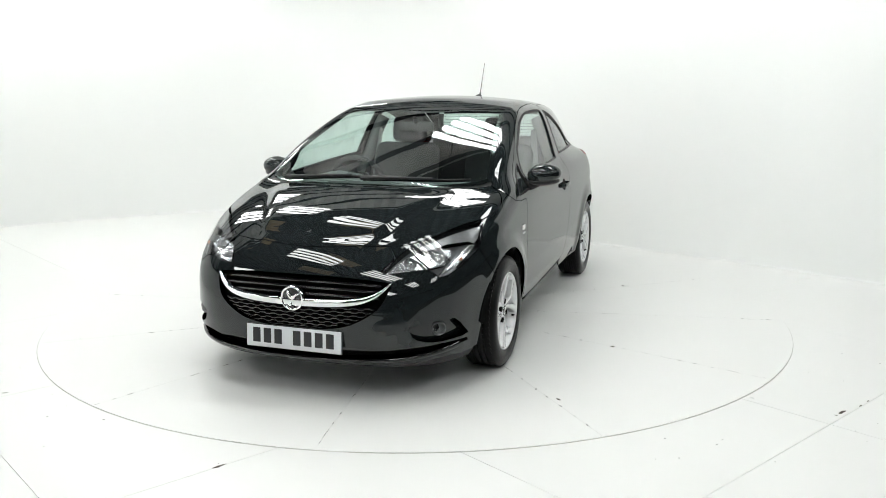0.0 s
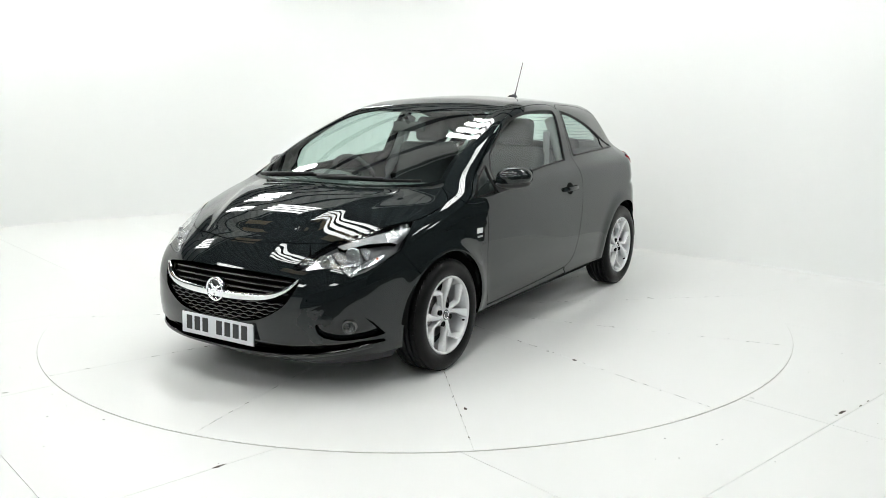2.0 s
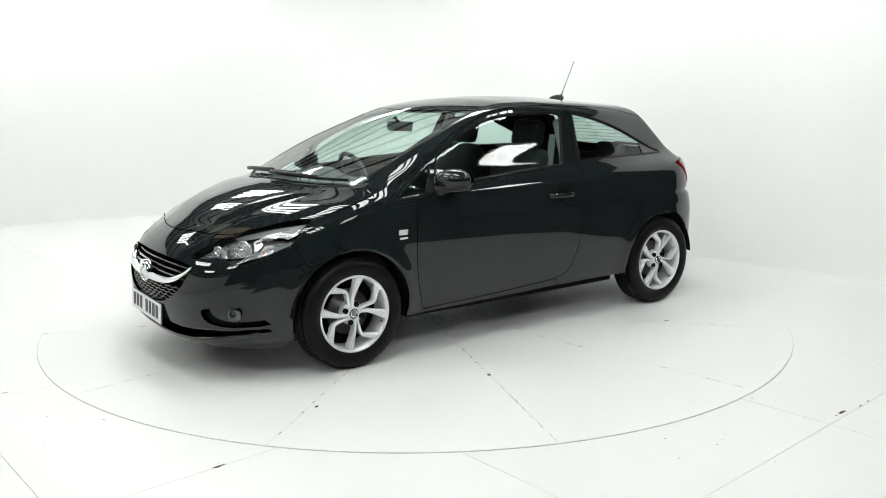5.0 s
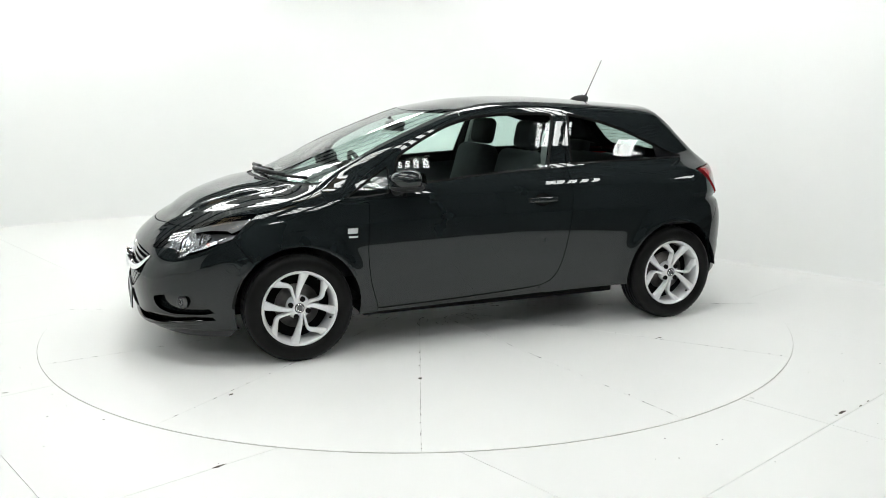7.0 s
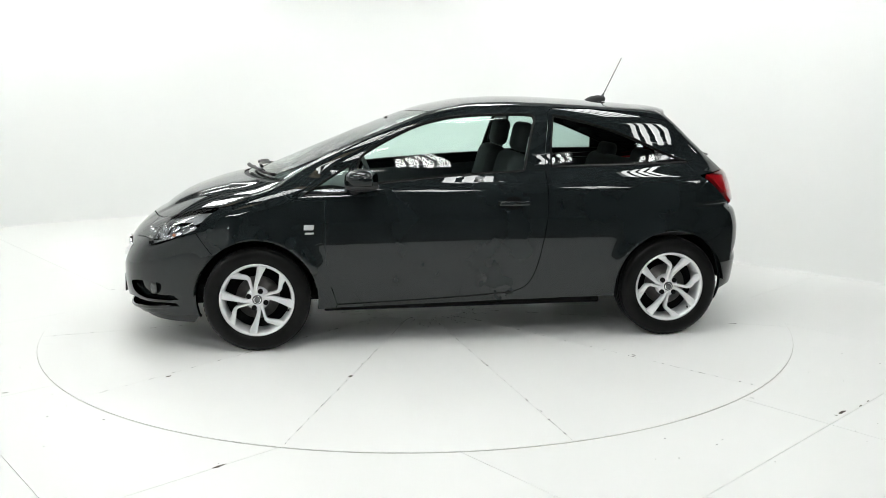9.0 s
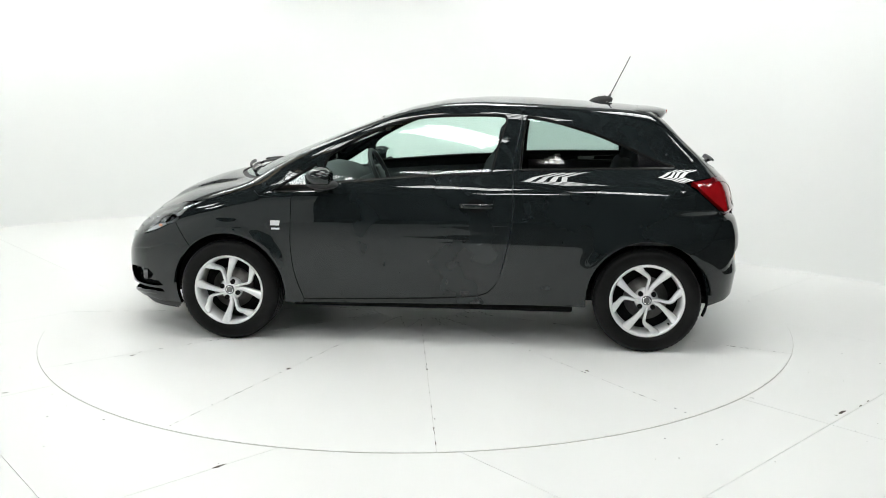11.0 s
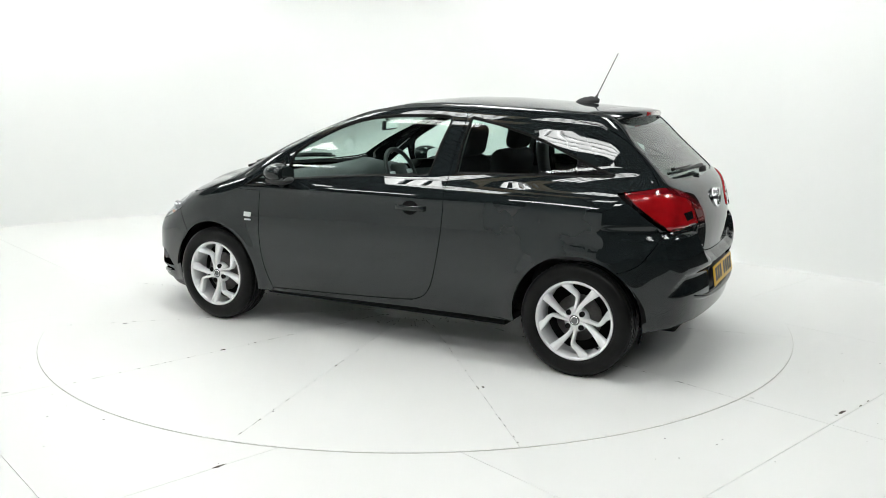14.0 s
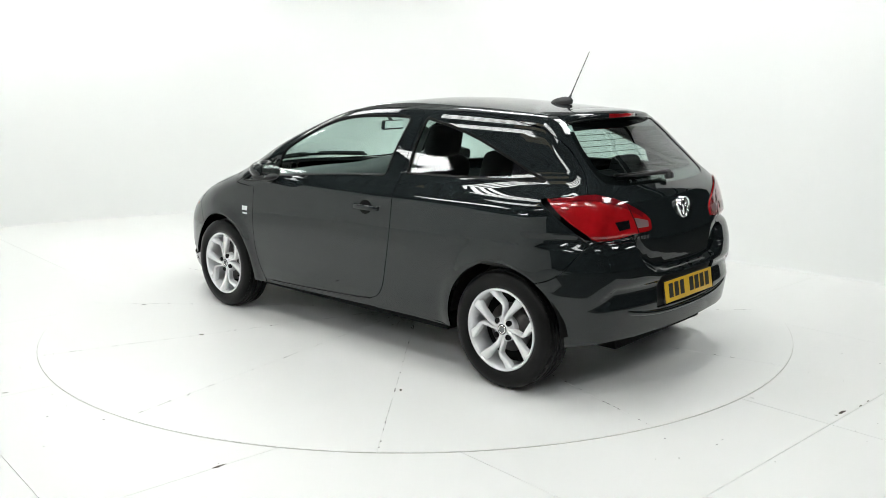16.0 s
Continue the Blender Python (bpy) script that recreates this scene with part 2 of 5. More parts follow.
def solid(x, y, z):
    """Below zero inside the car's outer skin."""
    y = np.abs(y)
    q = np.minimum(y / HALF, 1.15)
    # the shoulder climbs towards the tail lamp
    zh = z - 0.045 * np.clip((x - 0.35) / 1.05, 0, 1) * np.clip((z - 0.75) / 0.15, 0, 1) * np.clip((1.28 - z) / 0.2, 0, 1)
    u = upper(zh)
    w = y0(zh) - nrear(x) * u - nfront(x) * (0.2 + 0.8 * u)
    w = w - 0.045 * np.clip((-1.2 - x) / 0.6, 0, 1) ** 2 - 0.035 * np.clip((x - 1.3) / 0.5, 0, 1) ** 2
    for ax in (-1.255, 1.256):
        r = np.hypot(x - ax, z - 0.31)
        w = w + 0.014 * np.exp(-((r - 0.36) / 0.055) ** 2) * (z < 0.75)
    side = y - w
    front = xf(z) + 0.06 * q ** 2 + 0.26 * q ** 3.2 + 0.34 * q ** 8 - x
    rear = x - (xr(z) - 0.105 * q ** 2 - 0.26 * q ** 8)
    shift = bow(x) * q ** 2 + 0.4 * bow(x) * q ** 8
    # raised middle of the bonnet, with a crease on each side
    rise = 0.017 / (1 + np.exp(np.clip((y - 0.463 - 0.40 * (np.minimum(x, -1.3) + 1.5)) / 0.013, -40, 40))) * np.clip((x + 2.0) / 0.25, 0, 1) * np.clip((-1.22 - x) / 0.2, 0, 1)
    # shallow hollow behind the bonnet's leading edge
    rise = rise - 0.008 * np.exp(-((x + 1.878 - 0.55 * y * y) / 0.040) ** 2) / (1 + np.exp((y - 0.34) / 0.03))
    top = (z - zc(x - shift) + crown(x) * q ** 2 - rise + 0.006) * 0.85
    f = smax(side, top, 0.08)
    f = smax(f, front, 0.07)
    # hollow in the foot of the tailgate, ending at its curved lower edge
    zs = np.interp(y, [0.0, 0.2, 0.323, 0.41, 0.445, 0.455], [0.636, 0.640, 0.655, 0.70, 0.76, 0.815])
    h = np.clip((0.825 - z) / (0.855 - zs), 0, 1)
    rear = rear + 0.048 * h * h * (3 - 2 * h) / (1 + np.exp(np.clip((zs - 0.030 - z) / 0.009, -40, 40))) * (x > 1)
    # crease on the bumper, falling from the plate to the corners
    zt = 0.560 - 0.70 * np.maximum(y - 0.615, 0)
    d = np.clip((z - 0.452) / np.maximum(zt - 0.452, 0.02), 0, 1) / (1 + np.exp(np.clip((z - zt) / 0.009, -40, 40))) / (1 + np.exp((y - 0.70) / 0.02))
    rear = rear + 0.026 * d * (x > 1)
    return smax(f, rear, 0.06)


def slope(P):
    e = 0.004
    g = np.empty_like(P)
    for k in range(3):
        d = np.zeros(3)
        d[k] = e
        a, b = P + d, P - d
        g[:, k] = solid(a[:, 0], a[:, 1], a[:, 2]) - solid(b[:, 0], b[:, 1], b[:, 2])
    return g / np.maximum(np.linalg.norm(g, axis=1)[:, None], 1e-9)


AXF, AXR = -1.15, 1.0


def ground_rays(kind, uv):
    """Start and way of the ray that carries each plane point (u, v) onto the skin."""
    u, v = uv[:, 0], uv[:, 1]
    o, d = np.zeros((len(uv), 3)), np.zeros((len(uv), 3))
    if kind == "S":
        o[:, 0], o[:, 2], d[:, 1] = u, v, 1
    elif kind == "T":
        o[:, 0], o[:, 1], o[:, 2], d[:, 2] = u, v, 0.3, 1
    elif kind == "F":
        o[:, 0], o[:, 2] = AXF, v
        d[:, 0], d[:, 1] = -np.cos(u), np.sin(u)
    elif kind == "R":
        o[:, 0], o[:, 2] = AXR, v
        d[:, 0], d[:, 1] = np.cos(u), np.sin(u)
    elif kind == "XF":
        o[:, 0], o[:, 1], o[:, 2], d[:, 0] = -0.9, u, v, -1
    else:
        o[:, 0], o[:, 1], o[:, 2], d[:, 0] = 0.9, u, v, 1
    return o, d


def onto(kind, uv, lift=0.0):
    uv = np.asarray(uv, float).reshape(-1, 2)
    o, d = ground_rays(kind, uv)
    lo, hi = np.zeros(len(uv)), np.full(len(uv), 1.6)
    for _ in range(34):
        mid = (lo + hi) / 2
        P = o + d * mid[:, None]
        out = solid(P[:, 0], P[:, 1], P[:, 2]) > 0
        hi, lo = np.where(out, mid, hi), np.where(out, lo, mid)
    P = o + d * lo[:, None]
    return P + lift * slope(P) if lift else P


def to_plane(kind, P):
    """The plane point (u, v) of a place on the skin."""
    P = np.asarray(P, float).reshape(-1, 3)
    if kind == "S":
        return np.stack([P[:, 0], P[:, 2]], 1)
    if kind == "T":
        return P[:, :2].copy()
    if kind == "F":
        return np.stack([np.arctan2(P[:, 1], AXF - P[:, 0]), P[:, 2]], 1)
    if kind == "R":
        return np.stack([np.arctan2(P[:, 1], P[:, 0] - AXR), P[:, 2]], 1)
    return P[:, 1:].copy()


def bend(pts, n=6):
    """A smooth open line through points of any dimension."""
    p = np.asarray(pts, float)
    if len(p) < 3:
        return np.array([p[0] + (p[-1] - p[0]) * k / n for k in range(n + 1)])
    q = np.concatenate([[2 * p[0] - p[1]], p, [2 * p[-1] - p[-2]]])
    out = []
    for i in range(1, len(q) - 2):
        for k in range(n):
            s = k / n
            a, b, c, d = q[i - 1], q[i], q[i + 1], q[i + 2]
            out.append(0.5 * (2 * b + (c - a) * s + (2 * a - 5 * b + 4 * c - d) * s * s + (3 * b - a - 3 * c + d) * s ** 3))
    out.append(p[-1])
    return np.array(out)


def arc(cx, cz, r, a0, a1, n=24):
    a = np.radians(np.linspace(a0, a1, n))
    return np.stack([cx + r * np.cos(a), cz + r * np.sin(a)], 1)


def ring_of(*lines):
    out = np.concatenate([np.asarray(l, float) for l in lines])
    keep = [0]
    for i in range(1, len(out)):
        if np.linalg.norm(out[i] - out[keep[-1]]) > 2e-3:
            keep.append(i)
    if np.linalg.norm(out[keep[-1]] - out[keep[0]]) < 2e-3:
        keep.pop()
    return out[keep]


def inset(loop, d):
    """The loop drawn in by d."""
    a, b = np.roll(loop, 1, 0), np.roll(loop, -1, 0)
    t = b - a
    t /= np.maximum(np.linalg.norm(t, axis=1)[:, None], 1e-9)
    n = np.stack([-t[:, 1], t[:, 0]], 1)
    area = 0.5 * np.sum(loop[:, 0] * np.roll(loop[:, 1], -1) - np.roll(loop[:, 0], -1) * loop[:, 1])
    return loop + n * d * (1 if area > 0 else -1)


def within(loop, pts):
    x, y = pts[:, 0], pts[:, 1]
    c = np.zeros(len(pts), bool)
    for (x0, y_0), (x1, y_1) in zip(loop, np.roll(loop, -1, 0)):
        hit = ((y_0 > y) != (y_1 > y)) & (x < (x1 - x0) * (y - y_0) / (y_1 - y_0 + 1e-12) + x0)
        c ^= hit
    return c


def panel(name, kind, loop, material, parent, label="", holes=(), cell=0.03, lift=0.0, gap=0.0022, rim=0.014, sides=(1, -1), joined=False):
    """A pressed panel of the skin inside a plane loop, with its edge folded in. One object a side, or both sides in one mesh."""
    loops = [inset(np.asarray(loop, float), gap)] + [inset(np.asarray(h, float), -gap) for h in holes]
    lo, hi = loops[0].min(0), loops[0].max(0)
    gx, gy = np.meshgrid(np.arange(lo[0] + cell / 2, hi[0], cell), np.arange(lo[1] + cell / 2, hi[1], cell))
    pts = np.stack([gx.ravel(), gy.ravel()], 1)
    ok = within(loops[0], pts)
    for h in loops[1:]:
        ok &= ~within(h, pts)
    pts = pts[ok]
    edge = np.concatenate(loops)
    if len(pts):
        far = np.min(np.linalg.norm(pts[:, None] - edge[None], axis=2), axis=1) > cell * 0.35
        pts = pts[far]
    verts = [Vector(p) for p in np.concatenate([edge, pts])]
    edges, at = [], 0
    for l in loops:
        n = len(l)
        edges += [(at + k, at + (k + 1) % n) for k in range(n)]
        at += n
    vo, _, fo, _, _, _ = delaunay_2d_cdt(verts, edges, [], 0, 1e-5)
    uv = np.array([(v.x, v.y) for v in vo])
    mid = uv[np.array(fo)].mean(1)
    ok = within(loops[0], mid)
    for h in loops[1:]:
        ok &= ~within(h, mid)
    fo = [f for f, k in zip(fo, ok) if k]
    P = onto(kind, uv)
    N = slope(P)
    P = P + lift * N
    F = [list(f) for f in fo]
    # folded edge
    count = {}
    for f in F:
        for a, b in zip(f, f[1:] + f[:1]):
            count[(a, b)] = 1
    border = [(a, b) for a, b in count if (b, a) not in count]
    V, NN, FF = list(P), list(N), list(F)
    if rim:
        for a, b in border:
            t = P[b] - P[a]
            o = np.cross(t, N[a])
            o /= max(np.linalg.norm(o), 1e-9)
            i = len(V)
            V += [P[a], P[b], P[b] - rim * N[b], P[a] - rim * N[a]]
            NN += [o] * 4
            FF.append([i + 1, i, i + 3, i + 2])
    V, NN = np.array(V), np.array(NN)
    # the faces must look the way of the normals
    tri = np.array(F)
    g = np.cross(V[tri[:, 1]] - V[tri[:, 0]], V[tri[:, 2]] - V[tri[:, 0]])
    if np.sum(g * NN[tri[:, 0]]) < 0:
        FF = [f[::-1] for f in FF]
    flip = np.array([1, -1, 1])
    made = []
    if joined:
        n = len(V)
        allv = np.concatenate([V, V * flip])
        alln = np.concatenate([NN, NN * flip])
        allf = FF + [[i + n for i in f[::-1]] for f in FF]
        return mesh_ob(name, allv, allf, material, parent, label, True, alln)
    for s in sides:
        if s > 0:
            made.append(mesh_ob(name, V * flip, [f[::-1] for f in FF], material, parent, label, True, NN * flip))
        else:
            made.append(mesh_ob(name, V, FF, material, parent, label, True, NN))
    return made


def full(half):
    """A loop over both sides from its half with v0.. running from centre line to centre line; u is the sideways coordinate."""
    h = np.asarray(half, float)
    m = h[::-1] * np.array([-1, 1])
    return ring_of(h, m)


def fullT(half):
    h = np.asarray(half, float)
    return ring_of(h, h[::-1] * np.array([1, -1]))


def onS(pts):
    return onto("S", pts)


def onXF(pts):
    return onto("XF", pts)


def onXR(pts):
    return onto("XR", pts)



# ---- the studio ----
TABLE_R = 2.46


def trimmed_board(step, g, x, y):
    """A board sawn off where the white floor ends towards the open side of the hall."""
    bm = bmesh.new()
    box(bm, (step - 2 * g, step - 2 * g, 0.011), pose(0, 0, -0.0095), 0.0008, 1)
    back = pose(x, y, 0, 0, 0, 40).inverted()
    for at, way in (((3.75, 0, 0), (1, 0, 0)), ((0, -3.7, 0), (0, -1, 0))):
        bmesh.ops.bisect_plane(bm, geom=bm.verts[:] + bm.edges[:] + bm.faces[:], plane_co=back @ Vector(at), plane_no=back.to_3x3() @ Vector(way), clear_outer=True)
        rim = [e for e in bm.edges if e.is_boundary]
        if rim:
            bmesh.ops.holes_fill(bm, edges=rim)
    me = bpy.data.meshes.new("floor_board")
    bm.to_mesh(me)
    bm.free()
    me.materials.append(FLOOR_WHITE)
    return me


def room():
    slab = bmesh.new()
    box(slab, (40, 40, 0.2), pose(0, 0, -0.115))
    floor = part("floor", slab, CONCRETE, None, "white painted studio floor of large boards with dark joints", smooth=False)
    tagged(floor, category="floor", kind="structure")
    # boards on a grid turned 40 degrees
    c, s = math.cos(radians(40)), math.sin(radians(40))
    step, g = 1.475, 0.0011
    bm = bmesh.new()
    box(bm, (step - 2 * g, step - 2 * g, 0.011), pose(0, 0, -0.0095), 0.0008, 1)
    me = bpy.data.meshes.new("floor_board")
    bm.to_mesh(me)
    bm.free()
    me.materials.append(FLOOR_WHITE)
    for i in range(-7, 7):
        for j in range(-7, 7):
            a, b = 0.03 + (i + 0.5) * step, -1.43 + (j + 0.5) * step
            x, y = a * c - b * s, a * s + b * c
            if x * x + y * y > 81 or x > 4.8:
                continue
            whole = x < 2.6 and y > -2.6 or y < -2.6 and x < -0.9
            if not whole and y < -4.8:
                continue
            ob = new("floor_board", me if whole else trimmed_board(step, g, x, y))
            ob.parent = floor
            ob.matrix_basis = pose(x, y, 0, 0, 0, 40)

    # curved white wall, with a small cove at its foot
    ctrl = [(3.84, 0.35), (3.66, 0.53), (2.81, 1.47), (1.75, 2.45), (0.75, 3.42), (-0.2, 4.35), (-0.95, 4.95), (-1.6, 5.1), (-2.45, 4.9), (-3.66, 4.32), (-4.68, 3.65), (-6.2, 2.4), (-7.2, 0.5), (-7.5, -2.0), (-7.0, -4.6), (-5.8, -6.8), (-4.2, -8.4)]
    line = bend(ctrl, 8)
    tang = np.gradient(line, axis=0)
    tang /= np.linalg.norm(tang, axis=1)[:, None]
    inward = np.stack([-tang[:, 1], tang[:, 0]], 1)
    if (inward[len(line) // 2] @ -line[len(line) // 2]) < 0:
        inward = -inward
    prof = [(0.012, -0.003), (0.008, 0.001), (0.003, 0.004), (0.001, 0.008), (0.0, 0.014), (0.0, 0.7), (0.0, 1.4), (0.0, 2.1), (0.0, 2.95), (-0.12, 2.95), (-0.12, -0.003)]
    V, F = [], []
    for p, d in zip(line, inward):
        for o, z in prof:
            V.append((p[0] + d[0] * o, p[1] + d[1] * o, z))
    m = len(prof)
    for i in range(len(line) - 1):
        for k in range(m - 1):
            F.append((i * m + k, i * m + k + 1, (i + 1) * m + k + 1, (i + 1) * m + k))
    wall = mesh_ob("wall_back", V, F, WALL_WHITE, None, "curved white painted studio wall meeting the floor in a tight cove")
    tagged(wall, category="wall", kind="structure")

    # dark hall round it
    for name, m, size in (("wall_north", pose(0, 12, 3), (26, 0.2, 6)), ("wall_south", pose(0, -13, 3), (26, 0.2, 6)), ("wall_west", pose(-13, -0.5, 3), (0.2, 25, 6)), ("wall_east", pose(13, -0.5, 3), (0.2, 25, 6))):
        bm = bmesh.new()
        box(bm, size, m)
        tagged(part(name, bm, HALL, None, "dark sheet wall of the hall", smooth=False), category="wall", kind="structure")
    # corrugated roof: pale sheets on purlins at the far end, dark ones with worn brown sheets nearer
    bm = bmesh.new()
    n = 156
    brown = [(-4.4, 1.6, 1.5, 0.7), (-1.15, -0.45, 1.5, 0.7), (-1.9, -1.9, 1.5, 0.7), (-3.4, -3.2, 1.5, 0.7)]
    edge = 2.4
    for k in range(n):
        x0, x1 = -13 + 26 * k / n, -13 + 26 * (k + 1) / n
        z0, z1 = (5.6, 5.66) if k % 2 else (5.66, 5.6)
        for ya, yb, index in ((-13, edge, 1), (edge, 12, 0)):
            a = [bm.verts.new(q) for q in ((x0, ya, z0), (x1, ya, z1), (x1, yb, z1), (x0, yb, z0))]
            bm.faces.new(a).material_index = index
    for k in range(7):
        vs = box(bm, (26, 0.09, 0.14), pose(0, edge + 0.1 + 1.3 * k, 5.52))
        for f in {f for v in vs for f in v.link_faces}:
            f.material_index = 1
    for x, y, w, d in brown:
        vs = box(bm, (w, d, 0.03), pose(x, y, 5.55, 0, 0, -50))
        for f in {f for v in vs for f in v.link_faces}:
            f.material_index = 2
    top = part("ceiling", bm, ROOF_PALE, None, "corrugated hall roof, pale at one end and dark at the other", smooth=False)
    top.data.materials.append(HALL)
    top.data.materials.append(ROOFING)
    tagged(top, category="ceiling", kind="structure")


def lamps():
    """Hanging lamps, each with four bright tubes; a few are unseen fill lamps."""
    lamp = tagged(new("ceiling_lamp"), "hanging white lamp with four bright fluorescent tubes", "lamp", "lamps over the turntable")
    bm = bmesh.new()
    for x in (-0.6, 0.6):
        box(bm, (0.05, 0.66, 0.04), pose(x, 0, 0.09), 0.006)
    part("housing", bm, LAMP_WHITE, lamp, "two cross bars that carry the tubes", smooth=False)
    for k in range(4):
        bm = bmesh.new()
        box(bm, (1.34, 0.05, 0.024), pose(0, -0.2325 + 0.155 * k, 0.058), 0.006)
        part("batten", bm, LAMP_WHITE, lamp, smooth=False)
    for k in range(4):
        bm = bmesh.new()
        tube(bm, [(-0.63, -0.2325 + 0.155 * k, 0), (0.63, -0.2325 + 0.155 * k, 0)], 0.044, 10)
        part("tube", bm, TUBE, lamp, "glowing white tube")
    bm = bmesh.new()
    for x in (-0.6, 0.6):
        tube(bm, [(x, 0, 0.08), (x, 0, 2.1)], 0.006, 6)
    part("hanger", bm, STEEL, lamp)
    spots = LAMP_SPOTS
    lamp.matrix_basis = pose(*spots[0][:3], 0, 0, spots[0][3])
    for x, y, z, a in spots[1:]:
        copy_thing(lamp, pose(x, y, z, 0, 0, a))


# (-2.6, 3.5) and (-4.9, -1.4) are unseen fill lamps added for wall and floor
LAMP_SPOTS = [(-0.8, -0.6, 3.5, -50), (-1.8, -1.5, 3.5, -50), (0.5, 1.5, 3.5, -50), (-1.9, 1.2, 3.5, -50), (2.95, -4.4, 3.5, -50), (1.1, -4.8, 3.5, -50),
              (0.6, -1.5, 3.5, -50), (3.7, -2.1, 3.5, -50), (-0.4, -3.2, 3.5, -50), (-0.3, -6.5, 3.5, -50), (-4.7, 1.7, 3.5, -50), (-3.4, 2.6, 3.5, -50), (-5.7, -3.3, 3.5, -50), (-3.2, -4.6, 3.5, -50),
              # (2.4, 6.3) and (-5.0, 6.8), hidden behind the wall, are added to brighten the roof
              (2.1, -0.1, 3.5, -50), (5.7, -1.7, 3.5, -50), (-2.6, 3.5, 3.5, -50), (-4.9, -1.4, 3.5, -50), (-1.2, 6.7, 3.5, -50), (2.4, 6.3, 3.5, -50), (-5.0, 6.8, 3.5, -50)]


def turntable():
    tab = tagged(new("turntable"), "round white painted turntable of twelve wedge panels, flush with the floor", "turntable", kind="structure")
    n = 9
    V, F = [], []
    g = 0.0007
    r0, r1 = 0.33, TABLE_R - 0.001
    a0, a1 = -15.0, 15.0
    for r, in ((r0,), (r1,)):
        for k in range(n + 1):
            a = radians(a0 + (a1 - a0) * k / n)
            lim = math.asin(g / r)
            a = min(max(a, radians(a0) + lim), radians(a1) - lim)
            V += [(r * math.cos(a), r * math.sin(a), 0.0), (r * math.cos(a), r * math.sin(a), -0.008)]
    m = 2 * (n + 1)
    for k in range(n):
        F.append((2 * k, m + 2 * k, m + 2 * k + 2, 2 * k + 2))
        F.append((m + 2 * k, m + 2 * k + 1, m + 2 * k + 3, m + 2 * k + 2))
        F.append((2 * k + 1, 2 * k, 2 * k + 2, 2 * k + 3))
    F.append((0, 1, m + 1, m))
    F.append((2 * n, m + 2 * n, m + 2 * n + 1, 2 * n + 1))
    me = bpy.data.meshes.new("wedge_panel")
    me.from_pydata(V, [], F)
    me.materials.append(DISC_WHITE)
    for k in range(12):
        ob = new("wedge_panel", me)
        ob.parent = tab
        ob.matrix_basis = pose(0, 0, 0, 0, 0, -5 + 30 * k)
    bm = bmesh.new()
    bmesh.ops.create_cone(bm, cap_ends=True, segments=48, radius1=0.328, radius2=0.326, depth=0.006)
    bmesh.ops.transform(bm, matrix=pose(0, 0, -0.0035), verts=bm.verts)
    part("hub_plate", bm, DISC_WHITE, tab, smooth=False)
    bm = bmesh.new()
    lathe(bm, [(0.0, -0.0045), (TABLE_R + 0.0014, -0.0030), (TABLE_R + 0.0014, -0.006)], 160, "Z")
    part("seal_ring", bm, RING, tab, "thin grey gap round the disc")
    # chipped paint along the joints
    rnd = random.Random(4)
    bm = bmesh.new()

    def chip(r, a, size, long=1.0):
        c = Vector((r * math.cos(a), r * math.sin(a), 0.0006))
        k = rnd.randint(6, 9)
        u = Vector((math.cos(a), math.sin(a), 0))
        w = Vector((-math.sin(a), math.cos(a), 0))
        vs = [bm.verts.new(c + u * (size * long * math.cos(6.283 * i / k) * rnd.uniform(0.5, 1.2)) + w * (size * math.sin(6.283 * i / k) * rnd.uniform(0.5, 1.2))) for i in range(k)]
        bm.faces.new(vs)

    for k in range(12):
        a = radians(-20 + 30 * k)
        for _ in range(26):
            r = rnd.uniform(0.4, 2.44)
            chip(r, a + rnd.gauss(0, 0.0012) / r, rnd.uniform(0.0010, 0.0028), rnd.uniform(3, 12))
        for _ in range(4):
            chip(rnd.uniform(0.5, 2.44), a + rnd.gauss(0, 0.002), rnd.uniform(0.002, 0.006), rnd.uniform(1, 3))
        # cracks that run out from the hub
        for _ in range(2):
            r, b = 0.33, a + rnd.uniform(-0.25, 0.25)
            while r < 0.33 + rnd.uniform(0.12, 0.34):
                chip(r, b, rnd.uniform(0.0014, 0.0030), 6)
                r, b = r + 0.028, b + rnd.gauss(0, 0.05)
    chip(1.52, radians(-110), 0.013, 1.6)
    chip(1.70, radians(-49), 0.008, 2)
    chip(1.30, radians(-139), 0.008, 2.2)
    chip(1.98, radians(-139), 0.008, 3.0)
    for k in range(40):
        chip(0.36 + rnd.gauss(0, 0.03), rnd.uniform(0, 6.28), rnd.uniform(0.004, 0.012), 0.6)
    flakes = part("paint_chip", bm, CHIP, tab, "small chips of missing paint along the joints", smooth=False)
    tagged(flakes, kind="stuff")
    return tab


